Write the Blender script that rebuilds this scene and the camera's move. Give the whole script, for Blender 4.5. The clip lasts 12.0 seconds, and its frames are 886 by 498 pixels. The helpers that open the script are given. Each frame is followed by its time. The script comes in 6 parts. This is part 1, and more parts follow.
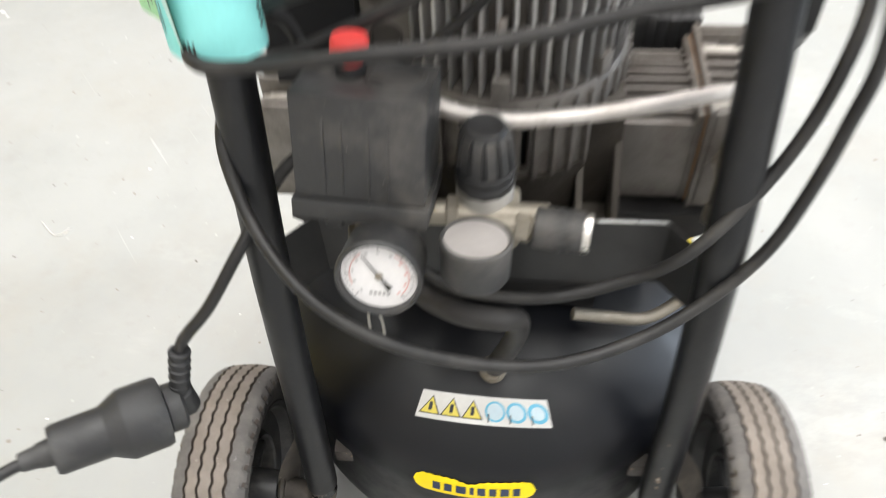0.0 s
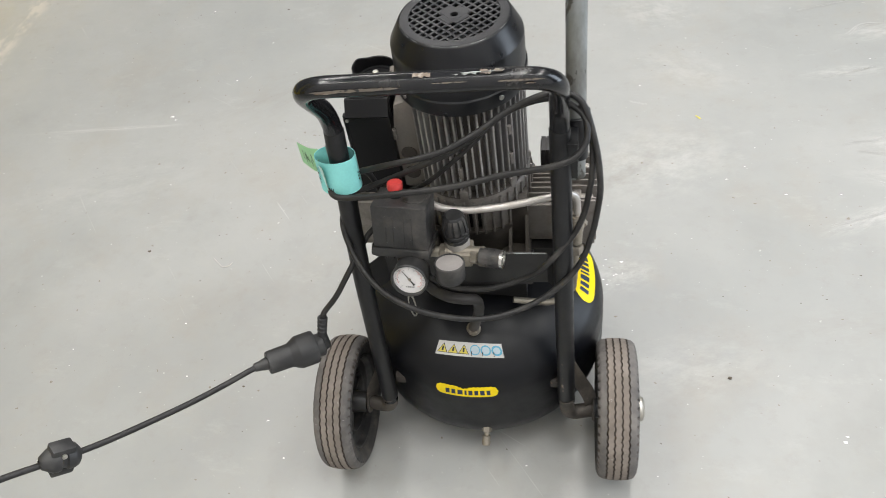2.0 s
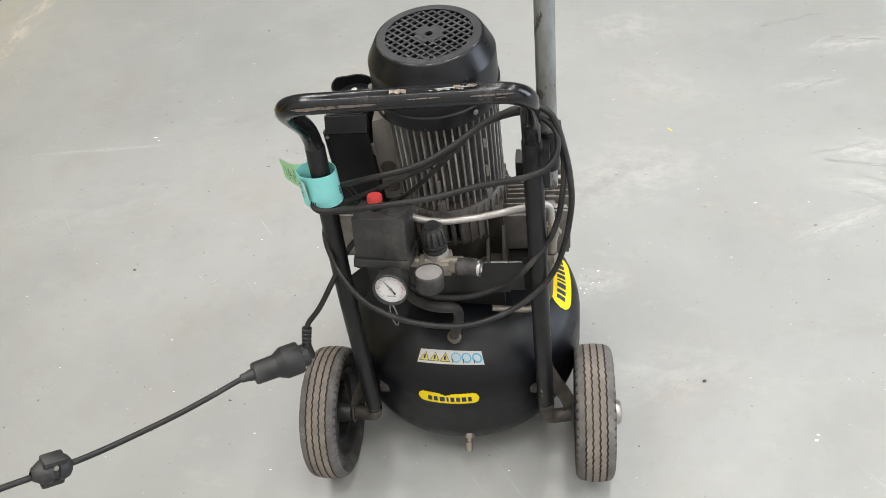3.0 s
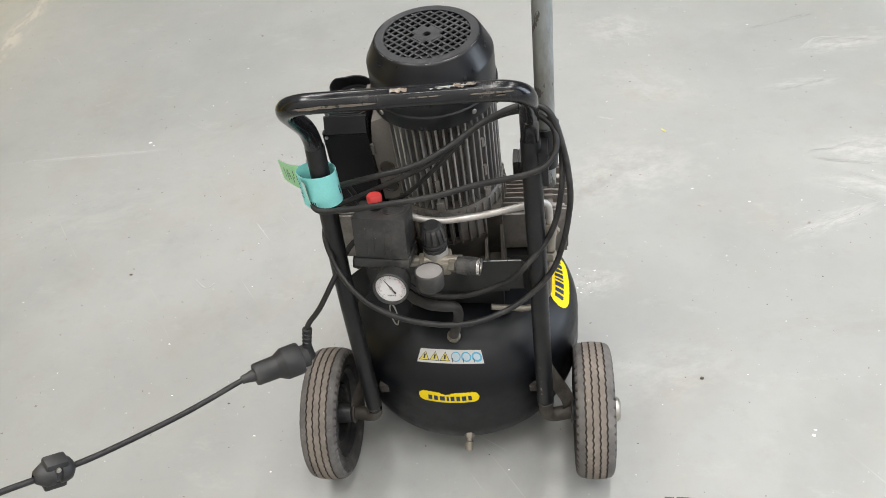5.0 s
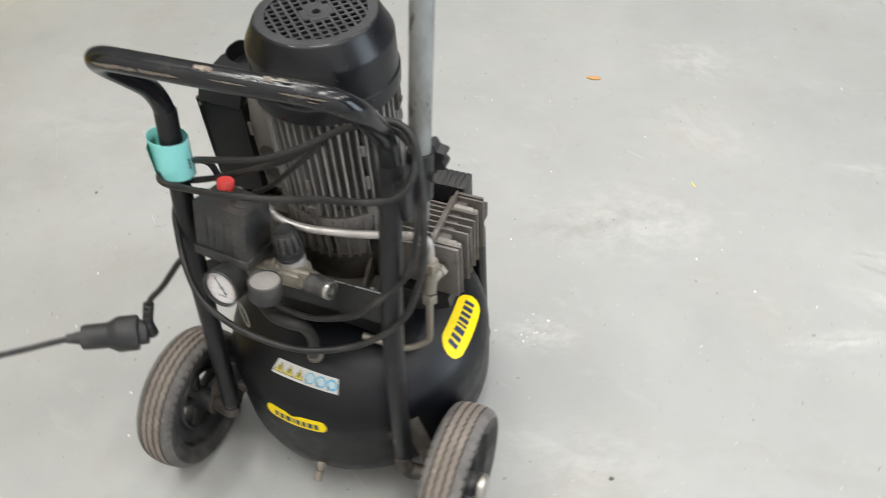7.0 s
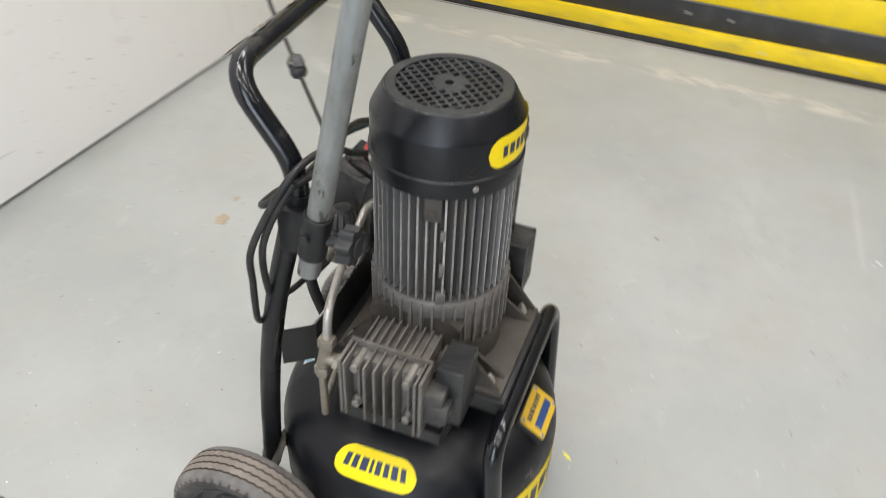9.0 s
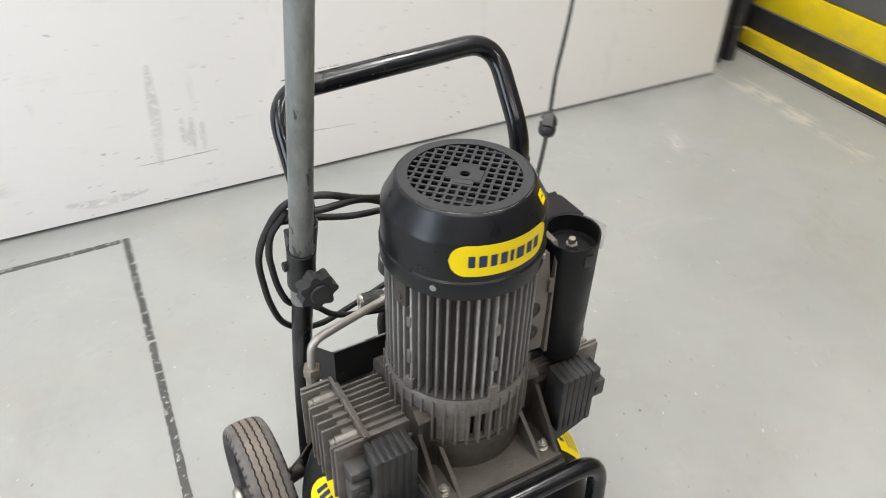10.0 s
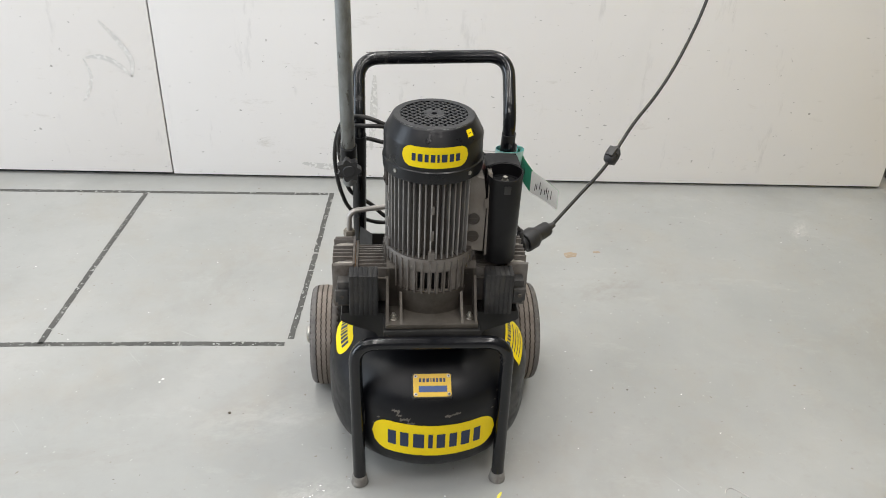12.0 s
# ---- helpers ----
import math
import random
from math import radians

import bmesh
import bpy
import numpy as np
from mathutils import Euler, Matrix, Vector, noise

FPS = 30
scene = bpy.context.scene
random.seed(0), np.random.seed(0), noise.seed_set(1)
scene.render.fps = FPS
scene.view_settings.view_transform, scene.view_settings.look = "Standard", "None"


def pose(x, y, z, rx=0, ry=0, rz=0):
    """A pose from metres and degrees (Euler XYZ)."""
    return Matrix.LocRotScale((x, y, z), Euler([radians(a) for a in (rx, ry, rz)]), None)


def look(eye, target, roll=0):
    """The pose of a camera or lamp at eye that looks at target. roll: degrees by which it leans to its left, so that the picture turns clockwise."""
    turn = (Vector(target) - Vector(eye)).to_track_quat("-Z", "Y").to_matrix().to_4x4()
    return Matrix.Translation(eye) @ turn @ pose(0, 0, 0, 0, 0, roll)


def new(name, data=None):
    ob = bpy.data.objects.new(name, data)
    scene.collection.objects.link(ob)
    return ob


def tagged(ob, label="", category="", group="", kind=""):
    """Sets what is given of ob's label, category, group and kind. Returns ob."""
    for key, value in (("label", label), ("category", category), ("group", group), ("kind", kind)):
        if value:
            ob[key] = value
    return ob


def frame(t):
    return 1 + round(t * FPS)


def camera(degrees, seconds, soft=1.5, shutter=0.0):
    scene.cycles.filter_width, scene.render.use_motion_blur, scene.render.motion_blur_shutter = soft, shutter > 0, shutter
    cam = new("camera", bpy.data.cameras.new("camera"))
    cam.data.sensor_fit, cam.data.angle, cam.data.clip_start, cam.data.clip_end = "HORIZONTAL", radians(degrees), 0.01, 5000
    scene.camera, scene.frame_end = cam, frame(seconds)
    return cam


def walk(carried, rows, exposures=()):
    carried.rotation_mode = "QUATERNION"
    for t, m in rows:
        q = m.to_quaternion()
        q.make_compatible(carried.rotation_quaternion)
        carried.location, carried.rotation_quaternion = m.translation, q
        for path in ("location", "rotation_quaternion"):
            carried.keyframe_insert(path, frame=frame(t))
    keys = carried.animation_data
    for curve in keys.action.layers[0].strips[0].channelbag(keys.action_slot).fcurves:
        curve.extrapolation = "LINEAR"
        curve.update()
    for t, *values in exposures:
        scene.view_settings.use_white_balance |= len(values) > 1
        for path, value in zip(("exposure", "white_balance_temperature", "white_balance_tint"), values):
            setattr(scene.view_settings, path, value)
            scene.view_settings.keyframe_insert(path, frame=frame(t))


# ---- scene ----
cam = camera(58.2, 12.0, 0.3, 0.5)
PATH = [
    (0, (0.02, -0.502, 0.848), (-0.175, 0.763, -0.689), -3.2),
    (0.5, (0.107, -0.593, 1.072), (-0.203, 0.679, -0.441), -7.5),
    (1, (0.135, -0.699, 1.198), (-0.24, 0.568, -0.303), -9.7),
    (1.5, (0.161, -0.824, 1.265), (-0.242, 0.444, -0.227), -10.8),
    (2, (0.19, -0.899, 1.323), (-0.185, 0.392, -0.158), -10.2),
    (2.5, (0.205, -0.92, 1.339), (-0.149, 0.392, -0.129), -10.0),
    (3, (0.204, -0.932, 1.344), (-0.132, 0.397, -0.112), -9.8),
    (5, (0.194, -0.945, 1.343), (-0.122, 0.397, -0.105), -9.7),
    (5.5, (0.192, -0.946, 1.342), (-0.126, 0.393, -0.109), -9.3),
    (6, (0.191, -0.935, 1.335), (-0.147, 0.396, -0.118), -8.3),
    (6.5, (0.244, -0.821, 1.287), (-0.149, 0.486, -0.175), -6.6),
    (7, (0.48, -0.696, 1.241), (-0.112, 0.527, -0.228), -3.8),
    (7.2, (0.565, -0.647, 1.233), (-0.143, 0.529, -0.221), -2.1),
    (8.8, (0.804, 0.192, 1.205), (-0.68, -0.149, -0.092), 2.8),
    (9, (0.743, 0.296, 1.172), (-0.697, -0.274, -0.094), 2.8),
    (9.5, (0.543, 0.47, 1.191), (-0.58, -0.611, -0.062), 1.4),
    (10, (0.35, 0.612, 1.201), (-0.395, -0.785, -0.021), 1.6),
    (10.5, (0.233, 0.787, 1.227), (-0.197, -0.787, 0.071), 3.1),
    (11, (0.168, 1.004, 1.259), (-0.069, -0.641, 0.147), 3.7),
    (11.5, (0.061, 1.219, 1.282), (-0.074, -0.467, 0.213), 3.1),
    (12, (0.043, 1.328, 1.289), (-0.045, -0.376, 0.245), 2.4),
]
walk(cam, [(t, look(eye, target, roll)) for t, eye, target, roll in PATH],
     [(0, 0.60), (0.5, 0.34), (1.0, 0.15), (1.5, 0.05), (2.0, 0.0), (6.5, 0.0), (7.2, 0.08), (8.8, 0.02), (9.5, 0.14), (10.0, 0.04), (10.5, -0.04), (11.0, -0.09), (12.0, -0.10)])

# ---- world and light ----
world = bpy.data.worlds.new("world")
scene.world = world
world.use_nodes = True
wn = world.node_tree.nodes
wn["Background"].inputs[0].default_value = (0.75, 0.85, 1.0, 1)
wn["Background"].inputs[1].default_value = 0.3


def ceiling_lamp(x, y, sx, sy, watts, color):
    """A strip of tubes under the hall's ceiling."""
    d = bpy.data.lights.new("ceiling_lamp", "AREA")
    d.shape, d.size, d.size_y, d.energy, d.color = "RECTANGLE", sx, sy, watts, color
    ob = new("ceiling_lamp", d)
    ob.matrix_world = pose(x, y, 3.95)
    return ob


for lx in (-1.45, 0.55, 2.55):
    for ly, watts, tint in ((-0.35, 41, (0.975, 0.968, 0.935)), (1.7, 37, (1.0, 0.957, 0.930)), (4.0, 30, (1.0, 0.955, 0.930))):
        ceiling_lamp(lx, ly, 0.35, 1.2, watts, tint)


# A row of tubes over the line of the boards.
for lx in (-1.1, 0.4, 1.9):
    ceiling_lamp(lx, -1.285, 1.35, 0.05, 15, (0.98, 0.966, 0.940))


# Daylight through the opening in the east wall.
sky = bpy.data.lights.new("window_daylight", "AREA")
sky.shape, sky.size, sky.size_y, sky.energy, sky.color = "RECTANGLE", 3.6, 1.8, 120, (0.78, 0.88, 1.0)
new("window_daylight", sky).matrix_world = Matrix.Translation((4.46, 0.8, 1.8)) @ Matrix.Rotation(radians(90), 4, "Y")


# ---- materials ----
def nodes_of(name):
    m = bpy.data.materials.new(name)
    m.use_nodes = True
    return m, m.node_tree.nodes, m.node_tree.links, m.node_tree.nodes["Principled BSDF"]


def noise_node(n, l, vec, scale, detail=4, rough=0.55):
    t = n.new("ShaderNodeTexNoise")
    t.inputs["Scale"].default_value, t.inputs["Detail"].default_value, t.inputs["Roughness"].default_value = scale, detail, rough
    l.new(vec, t.inputs["Vector"])
    return t.outputs["Fac"]


def ramp(n, l, fac, lo, hi, a=0.0, b=1.0):
    r = n.new("ShaderNodeMapRange")
    for key, v in (("From Min", lo), ("From Max", hi), ("To Min", a), ("To Max", b)):
        r.inputs[key].default_value = v
    l.new(fac, r.inputs["Value"])
    return r.outputs[0]


def mix(n, l, fac, a, b):
    m = n.new("ShaderNodeMix")
    m.data_type = "RGBA"
    if isinstance(fac, float):
        m.inputs[0].default_value = fac
    else:
        l.new(fac, m.inputs[0])
    for socket, v in ((m.inputs[6], a), (m.inputs[7], b)):
        if isinstance(v, tuple):
            socket.default_value = (*v, 1)
        else:
            l.new(v, socket)
    return m.outputs[2]


def coords(n, stretch=(1, 1, 1), l=None):
    c = n.new("ShaderNodeTexCoord").outputs["Object"]
    if stretch != (1, 1, 1):
        mp = n.new("ShaderNodeMapping")
        mp.inputs["Scale"].default_value = stretch
        l.new(c, mp.inputs["Vector"])
        return mp.outputs[0]
    return c


def surface(name, base, rough=0.5, metal=0.0, worn=None, worn_amount=0.0, worn_scale=60, grain=300, bump=0.1, tone=0.15,
            dust=None, dust_amount=0.0, dust_scale=14, coat=0.0, stretch=(1, 1, 1), spec=0.5, vary=0.0):
    """Colour that varies at two scales, worn spots with hard edges, soft dust, and fine relief."""
    m, n, l, p = nodes_of(name)
    v = coords(n, stretch, l)
    big = ramp(n, l, noise_node(n, l, v, 9, 5), 0.3, 0.7)
    dark, light = tuple(c * (1 - tone) for c in base), tuple(min(1, c * (1 + tone)) for c in base)
    col = mix(n, l, big, dark, light)
    fine = noise_node(n, l, v, grain, 3)
    col = mix(n, l, ramp(n, l, fine, 0.3, 0.7, 0, 0.35), col, tuple(c * 0.8 for c in base))
    r_out = ramp(n, l, noise_node(n, l, v, 35, 4), 0.3, 0.7, max(0.03, rough - 0.08), min(1, rough + 0.1))
    if dust:
        d = ramp(n, l, noise_node(n, l, v, dust_scale, 6, 0.65), 0.62 - dust_amount * 0.5, 0.9 - dust_amount * 0.5, 0, 0.85)
        col = mix(n, l, d, col, dust)
        add = n.new("ShaderNodeMath")
        add.operation, add.use_clamp = "ADD", True
        l.new(r_out, add.inputs[0])
        l.new(ramp(n, l, d, 0, 1, 0, 0.3), add.inputs[1])
        r_out = add.outputs[0]
    if worn:
        w = ramp(n, l, noise_node(n, l, v, worn_scale, 5, 0.6), 0.76 - worn_amount, 0.78 - worn_amount)
        col = mix(n, l, w, col, worn)
    if vary:
        info = n.new("ShaderNodeObjectInfo")
        grey = n.new("ShaderNodeCombineColor")
        for key in ("Red", "Green", "Blue"):
            l.new(ramp(n, l, info.outputs["Random"], 0, 1, 1 - vary, 1 + vary * 0.5), grey.inputs[key])
        times = n.new("ShaderNodeMix")
        times.data_type, times.blend_type = "RGBA", "MULTIPLY"
        times.inputs[0].default_value = 1.0
        l.new(col, times.inputs[6])
        l.new(grey.outputs[0], times.inputs[7])
        col = times.outputs[2]
    l.new(col, p.inputs["Base Color"])
    l.new(r_out, p.inputs["Roughness"])
    p.inputs["Metallic"].default_value = metal
    p.inputs["Coat Weight"].default_value = coat
    p.inputs["Specular IOR Level"].default_value = spec
    if bump:
        b = n.new("ShaderNodeBump")
        b.inputs["Strength"].default_value, b.inputs["Distance"].default_value = bump, 0.001
        l.new(fine, b.inputs["Height"])
        l.new(b.outputs[0], p.inputs["Normal"])
    return m


M = {
    # Frame, tank and cover blacks hold a blue tint for the daylight's cool sheen.
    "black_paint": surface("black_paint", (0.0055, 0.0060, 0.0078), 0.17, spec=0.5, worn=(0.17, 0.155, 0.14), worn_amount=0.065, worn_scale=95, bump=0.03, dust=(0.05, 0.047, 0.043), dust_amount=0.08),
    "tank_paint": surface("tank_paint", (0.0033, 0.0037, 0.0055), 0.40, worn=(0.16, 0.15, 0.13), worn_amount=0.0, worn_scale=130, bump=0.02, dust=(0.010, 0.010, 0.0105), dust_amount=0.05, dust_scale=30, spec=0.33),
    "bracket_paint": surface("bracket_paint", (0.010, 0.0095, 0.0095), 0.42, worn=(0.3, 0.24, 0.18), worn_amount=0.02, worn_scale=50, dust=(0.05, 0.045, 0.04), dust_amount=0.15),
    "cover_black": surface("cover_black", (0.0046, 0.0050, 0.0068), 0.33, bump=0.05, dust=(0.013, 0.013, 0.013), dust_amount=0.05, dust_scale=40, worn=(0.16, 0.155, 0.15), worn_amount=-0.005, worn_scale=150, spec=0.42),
    "grille_black": surface("grille_black", (0.022, 0.023, 0.026), 0.42, bump=0.15, worn=(0.16, 0.155, 0.15), worn_amount=0.0, worn_scale=170, dust=(0.055, 0.055, 0.056), dust_amount=0.22),
    "box_black": surface("box_black", (0.006, 0.006, 0.007), 0.42, bump=0.08, dust=(0.016, 0.016, 0.017), dust_amount=0.12, spec=0.28),
    "black_plastic": surface("black_plastic", (0.015, 0.015, 0.016), 0.45, bump=0.15, dust=(0.07, 0.065, 0.058), dust_amount=0.2),
    "dusty_plastic": surface("dusty_plastic", (0.026, 0.026, 0.0265), 0.46, spec=0.5, bump=0.25, worn=(0.15, 0.14, 0.13), worn_amount=0.055, worn_scale=190, dust=(0.115, 0.105, 0.095), dust_amount=0.33, dust_scale=22),
    "cast_alu": surface("cast_alu", (0.235, 0.218, 0.202), 0.44, metal=0.45, bump=0.5, tone=0.40, worn=(0.42, 0.36, 0.33), worn_amount=0.05, worn_scale=130, dust=(0.082, 0.066, 0.052), dust_amount=0.43, dust_scale=18),
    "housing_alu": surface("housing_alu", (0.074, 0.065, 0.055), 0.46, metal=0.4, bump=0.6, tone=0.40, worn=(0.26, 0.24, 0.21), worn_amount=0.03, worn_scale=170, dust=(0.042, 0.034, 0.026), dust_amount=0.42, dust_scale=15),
    "tread_groove": surface("tread_groove", (0.085, 0.068, 0.057), 0.85, bump=0.2, tone=0.2),
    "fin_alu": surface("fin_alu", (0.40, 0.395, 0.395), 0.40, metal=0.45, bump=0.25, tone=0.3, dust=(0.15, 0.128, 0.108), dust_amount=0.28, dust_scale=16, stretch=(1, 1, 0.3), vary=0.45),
    # Outer fin edges: worn paler, with the fins' highlights also put into the colour.
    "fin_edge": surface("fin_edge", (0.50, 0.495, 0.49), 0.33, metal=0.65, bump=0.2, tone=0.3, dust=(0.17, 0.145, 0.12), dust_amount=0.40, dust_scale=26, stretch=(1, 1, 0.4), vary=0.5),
    "box_grey": surface("box_grey", (0.175, 0.16, 0.143), 0.5, metal=0.2, bump=0.3, tone=0.25, dust=(0.15, 0.125, 0.10), dust_amount=0.3, dust_scale=24),
    # Dusty core, toned darker so the shade between the fins lies in its colour.
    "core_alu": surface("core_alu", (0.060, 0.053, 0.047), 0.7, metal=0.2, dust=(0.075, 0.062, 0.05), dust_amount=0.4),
    "rubbed": surface("rubbed", (0.125, 0.112, 0.098), 0.6, bump=0.2, tone=0.3, worn=(0.012, 0.012, 0.013), worn_amount=0.14, worn_scale=260),
    "steel": surface("steel", (0.62, 0.60, 0.57), 0.28, metal=1.0, bump=0.05, tone=0.1),
    "pipe_alu": surface("pipe_alu", (0.56, 0.53, 0.50), 0.46, metal=0.8, bump=0.1, tone=0.15, dust=(0.3, 0.26, 0.22), dust_amount=0.15),
    "brass_nickel": surface("brass_nickel", (0.38, 0.345, 0.29), 0.5, metal=0.85, bump=0.1, tone=0.25, dust=(0.20, 0.175, 0.14), dust_amount=0.4),
    "zinc_bolt": surface("zinc_bolt", (0.50, 0.48, 0.44), 0.35, metal=1.0, tone=0.2),
    "galvanised": surface("galvanised", (0.30, 0.315, 0.31), 0.42, metal=0.7, bump=0.2, tone=0.35, worn=(0.10, 0.095, 0.085), worn_amount=0.17, worn_scale=48, dust=(0.17, 0.165, 0.15), dust_amount=0.45, dust_scale=26, stretch=(1, 1, 0.3)),
    "tread": surface("tread", (0.198, 0.168, 0.143), 0.85, bump=0.4, tone=0.3, worn=(0.30, 0.27, 0.24), worn_amount=0.10, worn_scale=160, dust=(0.285, 0.250, 0.220), dust_amount=0.41, dust_scale=24),
    "tread_side": surface("tread_side", (0.115, 0.107, 0.102), 0.82, bump=0.4, tone=0.3, worn=(0.24, 0.225, 0.215), worn_amount=0.09, worn_scale=170, dust=(0.20, 0.185, 0.172), dust_amount=0.38, dust_scale=26),
    "rubbed_tan": surface("rubbed_tan", (0.16, 0.135, 0.11), 0.38, tone=0.3, worn=(0.015, 0.015, 0.016), worn_amount=0.17, worn_scale=140, bump=0.05),
    "label_pale_blue": surface("label_pale_blue", (0.50, 0.62, 0.68), 0.45, bump=0.0, tone=0.15),
    "grimy_steel": surface("grimy_steel", (0.055, 0.048, 0.042), 0.55, metal=0.3, tone=0.35, worn=(0.20, 0.17, 0.14), worn_amount=0.05, worn_scale=110, dust=(0.16, 0.14, 0.115), dust_amount=0.35, dust_scale=30),
    "nickel": surface("nickel", (0.42, 0.40, 0.37), 0.42, metal=0.6, bump=0.15, tone=0.2, dust=(0.27, 0.245, 0.215), dust_amount=0.36, dust_scale=40),
    "rusty_weld": surface("rusty_weld", (0.030, 0.024, 0.020), 0.6, tone=0.3, bump=0.6, worn=(0.20, 0.13, 0.07), worn_amount=0.12, worn_scale=90),
    "sleeve_matte": surface("sleeve_matte", (0.0085, 0.0088, 0.0100), 0.36, spec=0.4, bump=0.12, worn=(0.15, 0.13, 0.11), worn_amount=-0.005, worn_scale=120, dust=(0.028, 0.027, 0.026), dust_amount=0.2, dust_scale=30),
    "rubber": surface("rubber", (0.035, 0.033, 0.032), 0.75, bump=0.2, dust=(0.13, 0.115, 0.1), dust_amount=0.3, dust_scale=26),
    "rim_black": surface("rim_black", (0.020, 0.020, 0.021), 0.40, dust=(0.10, 0.092, 0.085), dust_amount=0.28, dust_scale=30),
    "cable": surface("cable", (0.014, 0.0135, 0.0135), 0.46, spec=0.4, bump=0.15, dust=(0.060, 0.056, 0.052), dust_amount=0.24, dust_scale=20),
    "plug_rubber": surface("plug_rubber", (0.020, 0.020, 0.021), 0.5, bump=0.15, dust=(0.08, 0.078, 0.075), dust_amount=0.2),
    "hose": surface("hose", (0.024, 0.022, 0.021), 0.6, bump=0.2, dust=(0.09, 0.08, 0.07), dust_amount=0.3),
    "yellow": surface("yellow", (0.90, 0.68, 0.006), 0.42, bump=0.02, tone=0.05, spec=0.25, worn=(0.12, 0.10, 0.03), worn_amount=-0.03, worn_scale=160),
    "plate_yellow": surface("plate_yellow", (0.66, 0.42, 0.03), 0.4, bump=0.02, tone=0.12),
    "plate_blue": surface("plate_blue", (0.022, 0.065, 0.21), 0.45, bump=0.0, tone=0.3),
    "gasket": surface("gasket", (0.33, 0.17, 0.07), 0.7, tone=0.3, dust=(0.15, 0.12, 0.09), dust_amount=0.35),
    "scuff_dark": surface("scuff_dark", (0.36, 0.34, 0.32), 0.7, tone=0.4, worn=(0.80, 0.79, 0.77), worn_amount=0.22, worn_scale=120, bump=0.0),
    "scuff_faint": surface("scuff_faint", (0.70, 0.688, 0.67), 0.5, tone=0.10, worn=(0.84, 0.83, 0.81), worn_amount=0.22, worn_scale=90, bump=0.0),
    "sill_yellow": surface("sill_yellow", (0.78, 0.56, 0.010), 0.45, tone=0.15, worn=(0.66, 0.56, 0.22), worn_amount=0.10, worn_scale=34, dust=(0.35, 0.27, 0.06), dust_amount=0.25, stretch=(1, 0.5, 1.6)),
    "rust_strip": surface("rust_strip", (0.25, 0.22, 0.19), 0.7, tone=0.3, dust=(0.3, 0.27, 0.24), dust_amount=0.3),
    "navy": surface("navy", (0.012, 0.025, 0.07), 0.45, bump=0.0),
    "label_silver": surface("label_silver", (0.60, 0.59, 0.57), 0.4, bump=0.02, tone=0.08),
    "label_yellow": surface("label_yellow", (0.72, 0.60, 0.10), 0.45, bump=0.0),
    "label_blue": surface("label_blue", (0.12, 0.42, 0.60), 0.45, bump=0.0),
    "ink": surface("ink", (0.02, 0.02, 0.02), 0.5, bump=0.0),
    "red_plastic": surface("red_plastic", (0.66, 0.055, 0.05), 0.4, bump=0.05),
    "red_ink": surface("red_ink", (0.62, 0.36, 0.33), 0.5, bump=0.0),
    "pale_ink": surface("pale_ink", (0.42, 0.41, 0.41), 0.5, bump=0.0),
    "grey_ink": surface("grey_ink", (0.26, 0.255, 0.255), 0.5, bump=0.0),
    "dull_bolt": surface("dull_bolt", (0.34, 0.32, 0.29), 0.5, metal=0.8, tone=0.25, dust=(0.15, 0.13, 0.1), dust_amount=0.35),
    "brown_stain": surface("brown_stain", (0.34, 0.27, 0.19), 0.6, tone=0.2, worn=(0.40, 0.36, 0.30), worn_amount=0.18, worn_scale=120, bump=0.0),
    "dial": surface("dial", (0.66, 0.645, 0.645), 0.4, bump=0.0, tone=0.03),
    "dusty_lens": surface("dusty_lens", (0.27, 0.25, 0.24), 0.35, bump=0.1, dust=(0.36, 0.335, 0.32), dust_amount=0.4),
    "tag_teal": surface("tag_teal", (0.26, 0.70, 0.68), 0.5, bump=0.0, tone=0.04),
    "tag_green": surface("tag_green", (0.36, 0.70, 0.38), 0.5, bump=0.0, tone=0.1),
    "tag_deep_green": surface("tag_deep_green", (0.03, 0.24, 0.14), 0.5, bump=0.0, tone=0.1),
    "tag_pale": surface("tag_pale", (0.52, 0.76, 0.72), 0.5, bump=0.0, tone=0.06),
    "tag_white": surface("tag_white", (0.80, 0.80, 0.78), 0.45, bump=0.0, tone=0.04),
    "rust": surface("rust", (0.165, 0.125, 0.095), 0.6, worn=(0.30, 0.26, 0.22), worn_amount=0.22, worn_scale=200),
    "foot_rubber": surface("foot_rubber", (0.27, 0.26, 0.24), 0.7, tone=0.3, dust=(0.12, 0.11, 0.10), dust_amount=0.36, dust_scale=40),
    "tape": surface("tape", (0.075, 0.075, 0.07), 0.6, tone=0.3, worn=(0.36, 0.37, 0.35), worn_amount=0.17, worn_scale=90, bump=0.1),
    "gate_yellow": surface("gate_yellow", (0.80, 0.58, 0.008), 0.45, tone=0.12, worn=(0.68, 0.66, 0.55), worn_amount=0.06, worn_scale=16, dust=(0.45, 0.36, 0.08), dust_amount=0.15),
    "gate_black": surface("gate_black", (0.022, 0.022, 0.024), 0.5, dust=(0.08, 0.075, 0.07), dust_amount=0.2),
    "gate_grey": surface("gate_grey", (0.11, 0.11, 0.105), 0.5, tone=0.1),
    "wood": surface("wood", (0.55, 0.30, 0.12), 0.7, tone=0.2, stretch=(1, 6, 1)),
    "paint_fleck": surface("paint_fleck", (0.82, 0.82, 0.80), 0.6, bump=0.0),
    "yellow_fleck": surface("yellow_fleck", (0.80, 0.72, 0.10), 0.6, bump=0.0),
    "dirt_fleck": surface("dirt_fleck", (0.10, 0.08, 0.06), 0.8, bump=0.0),
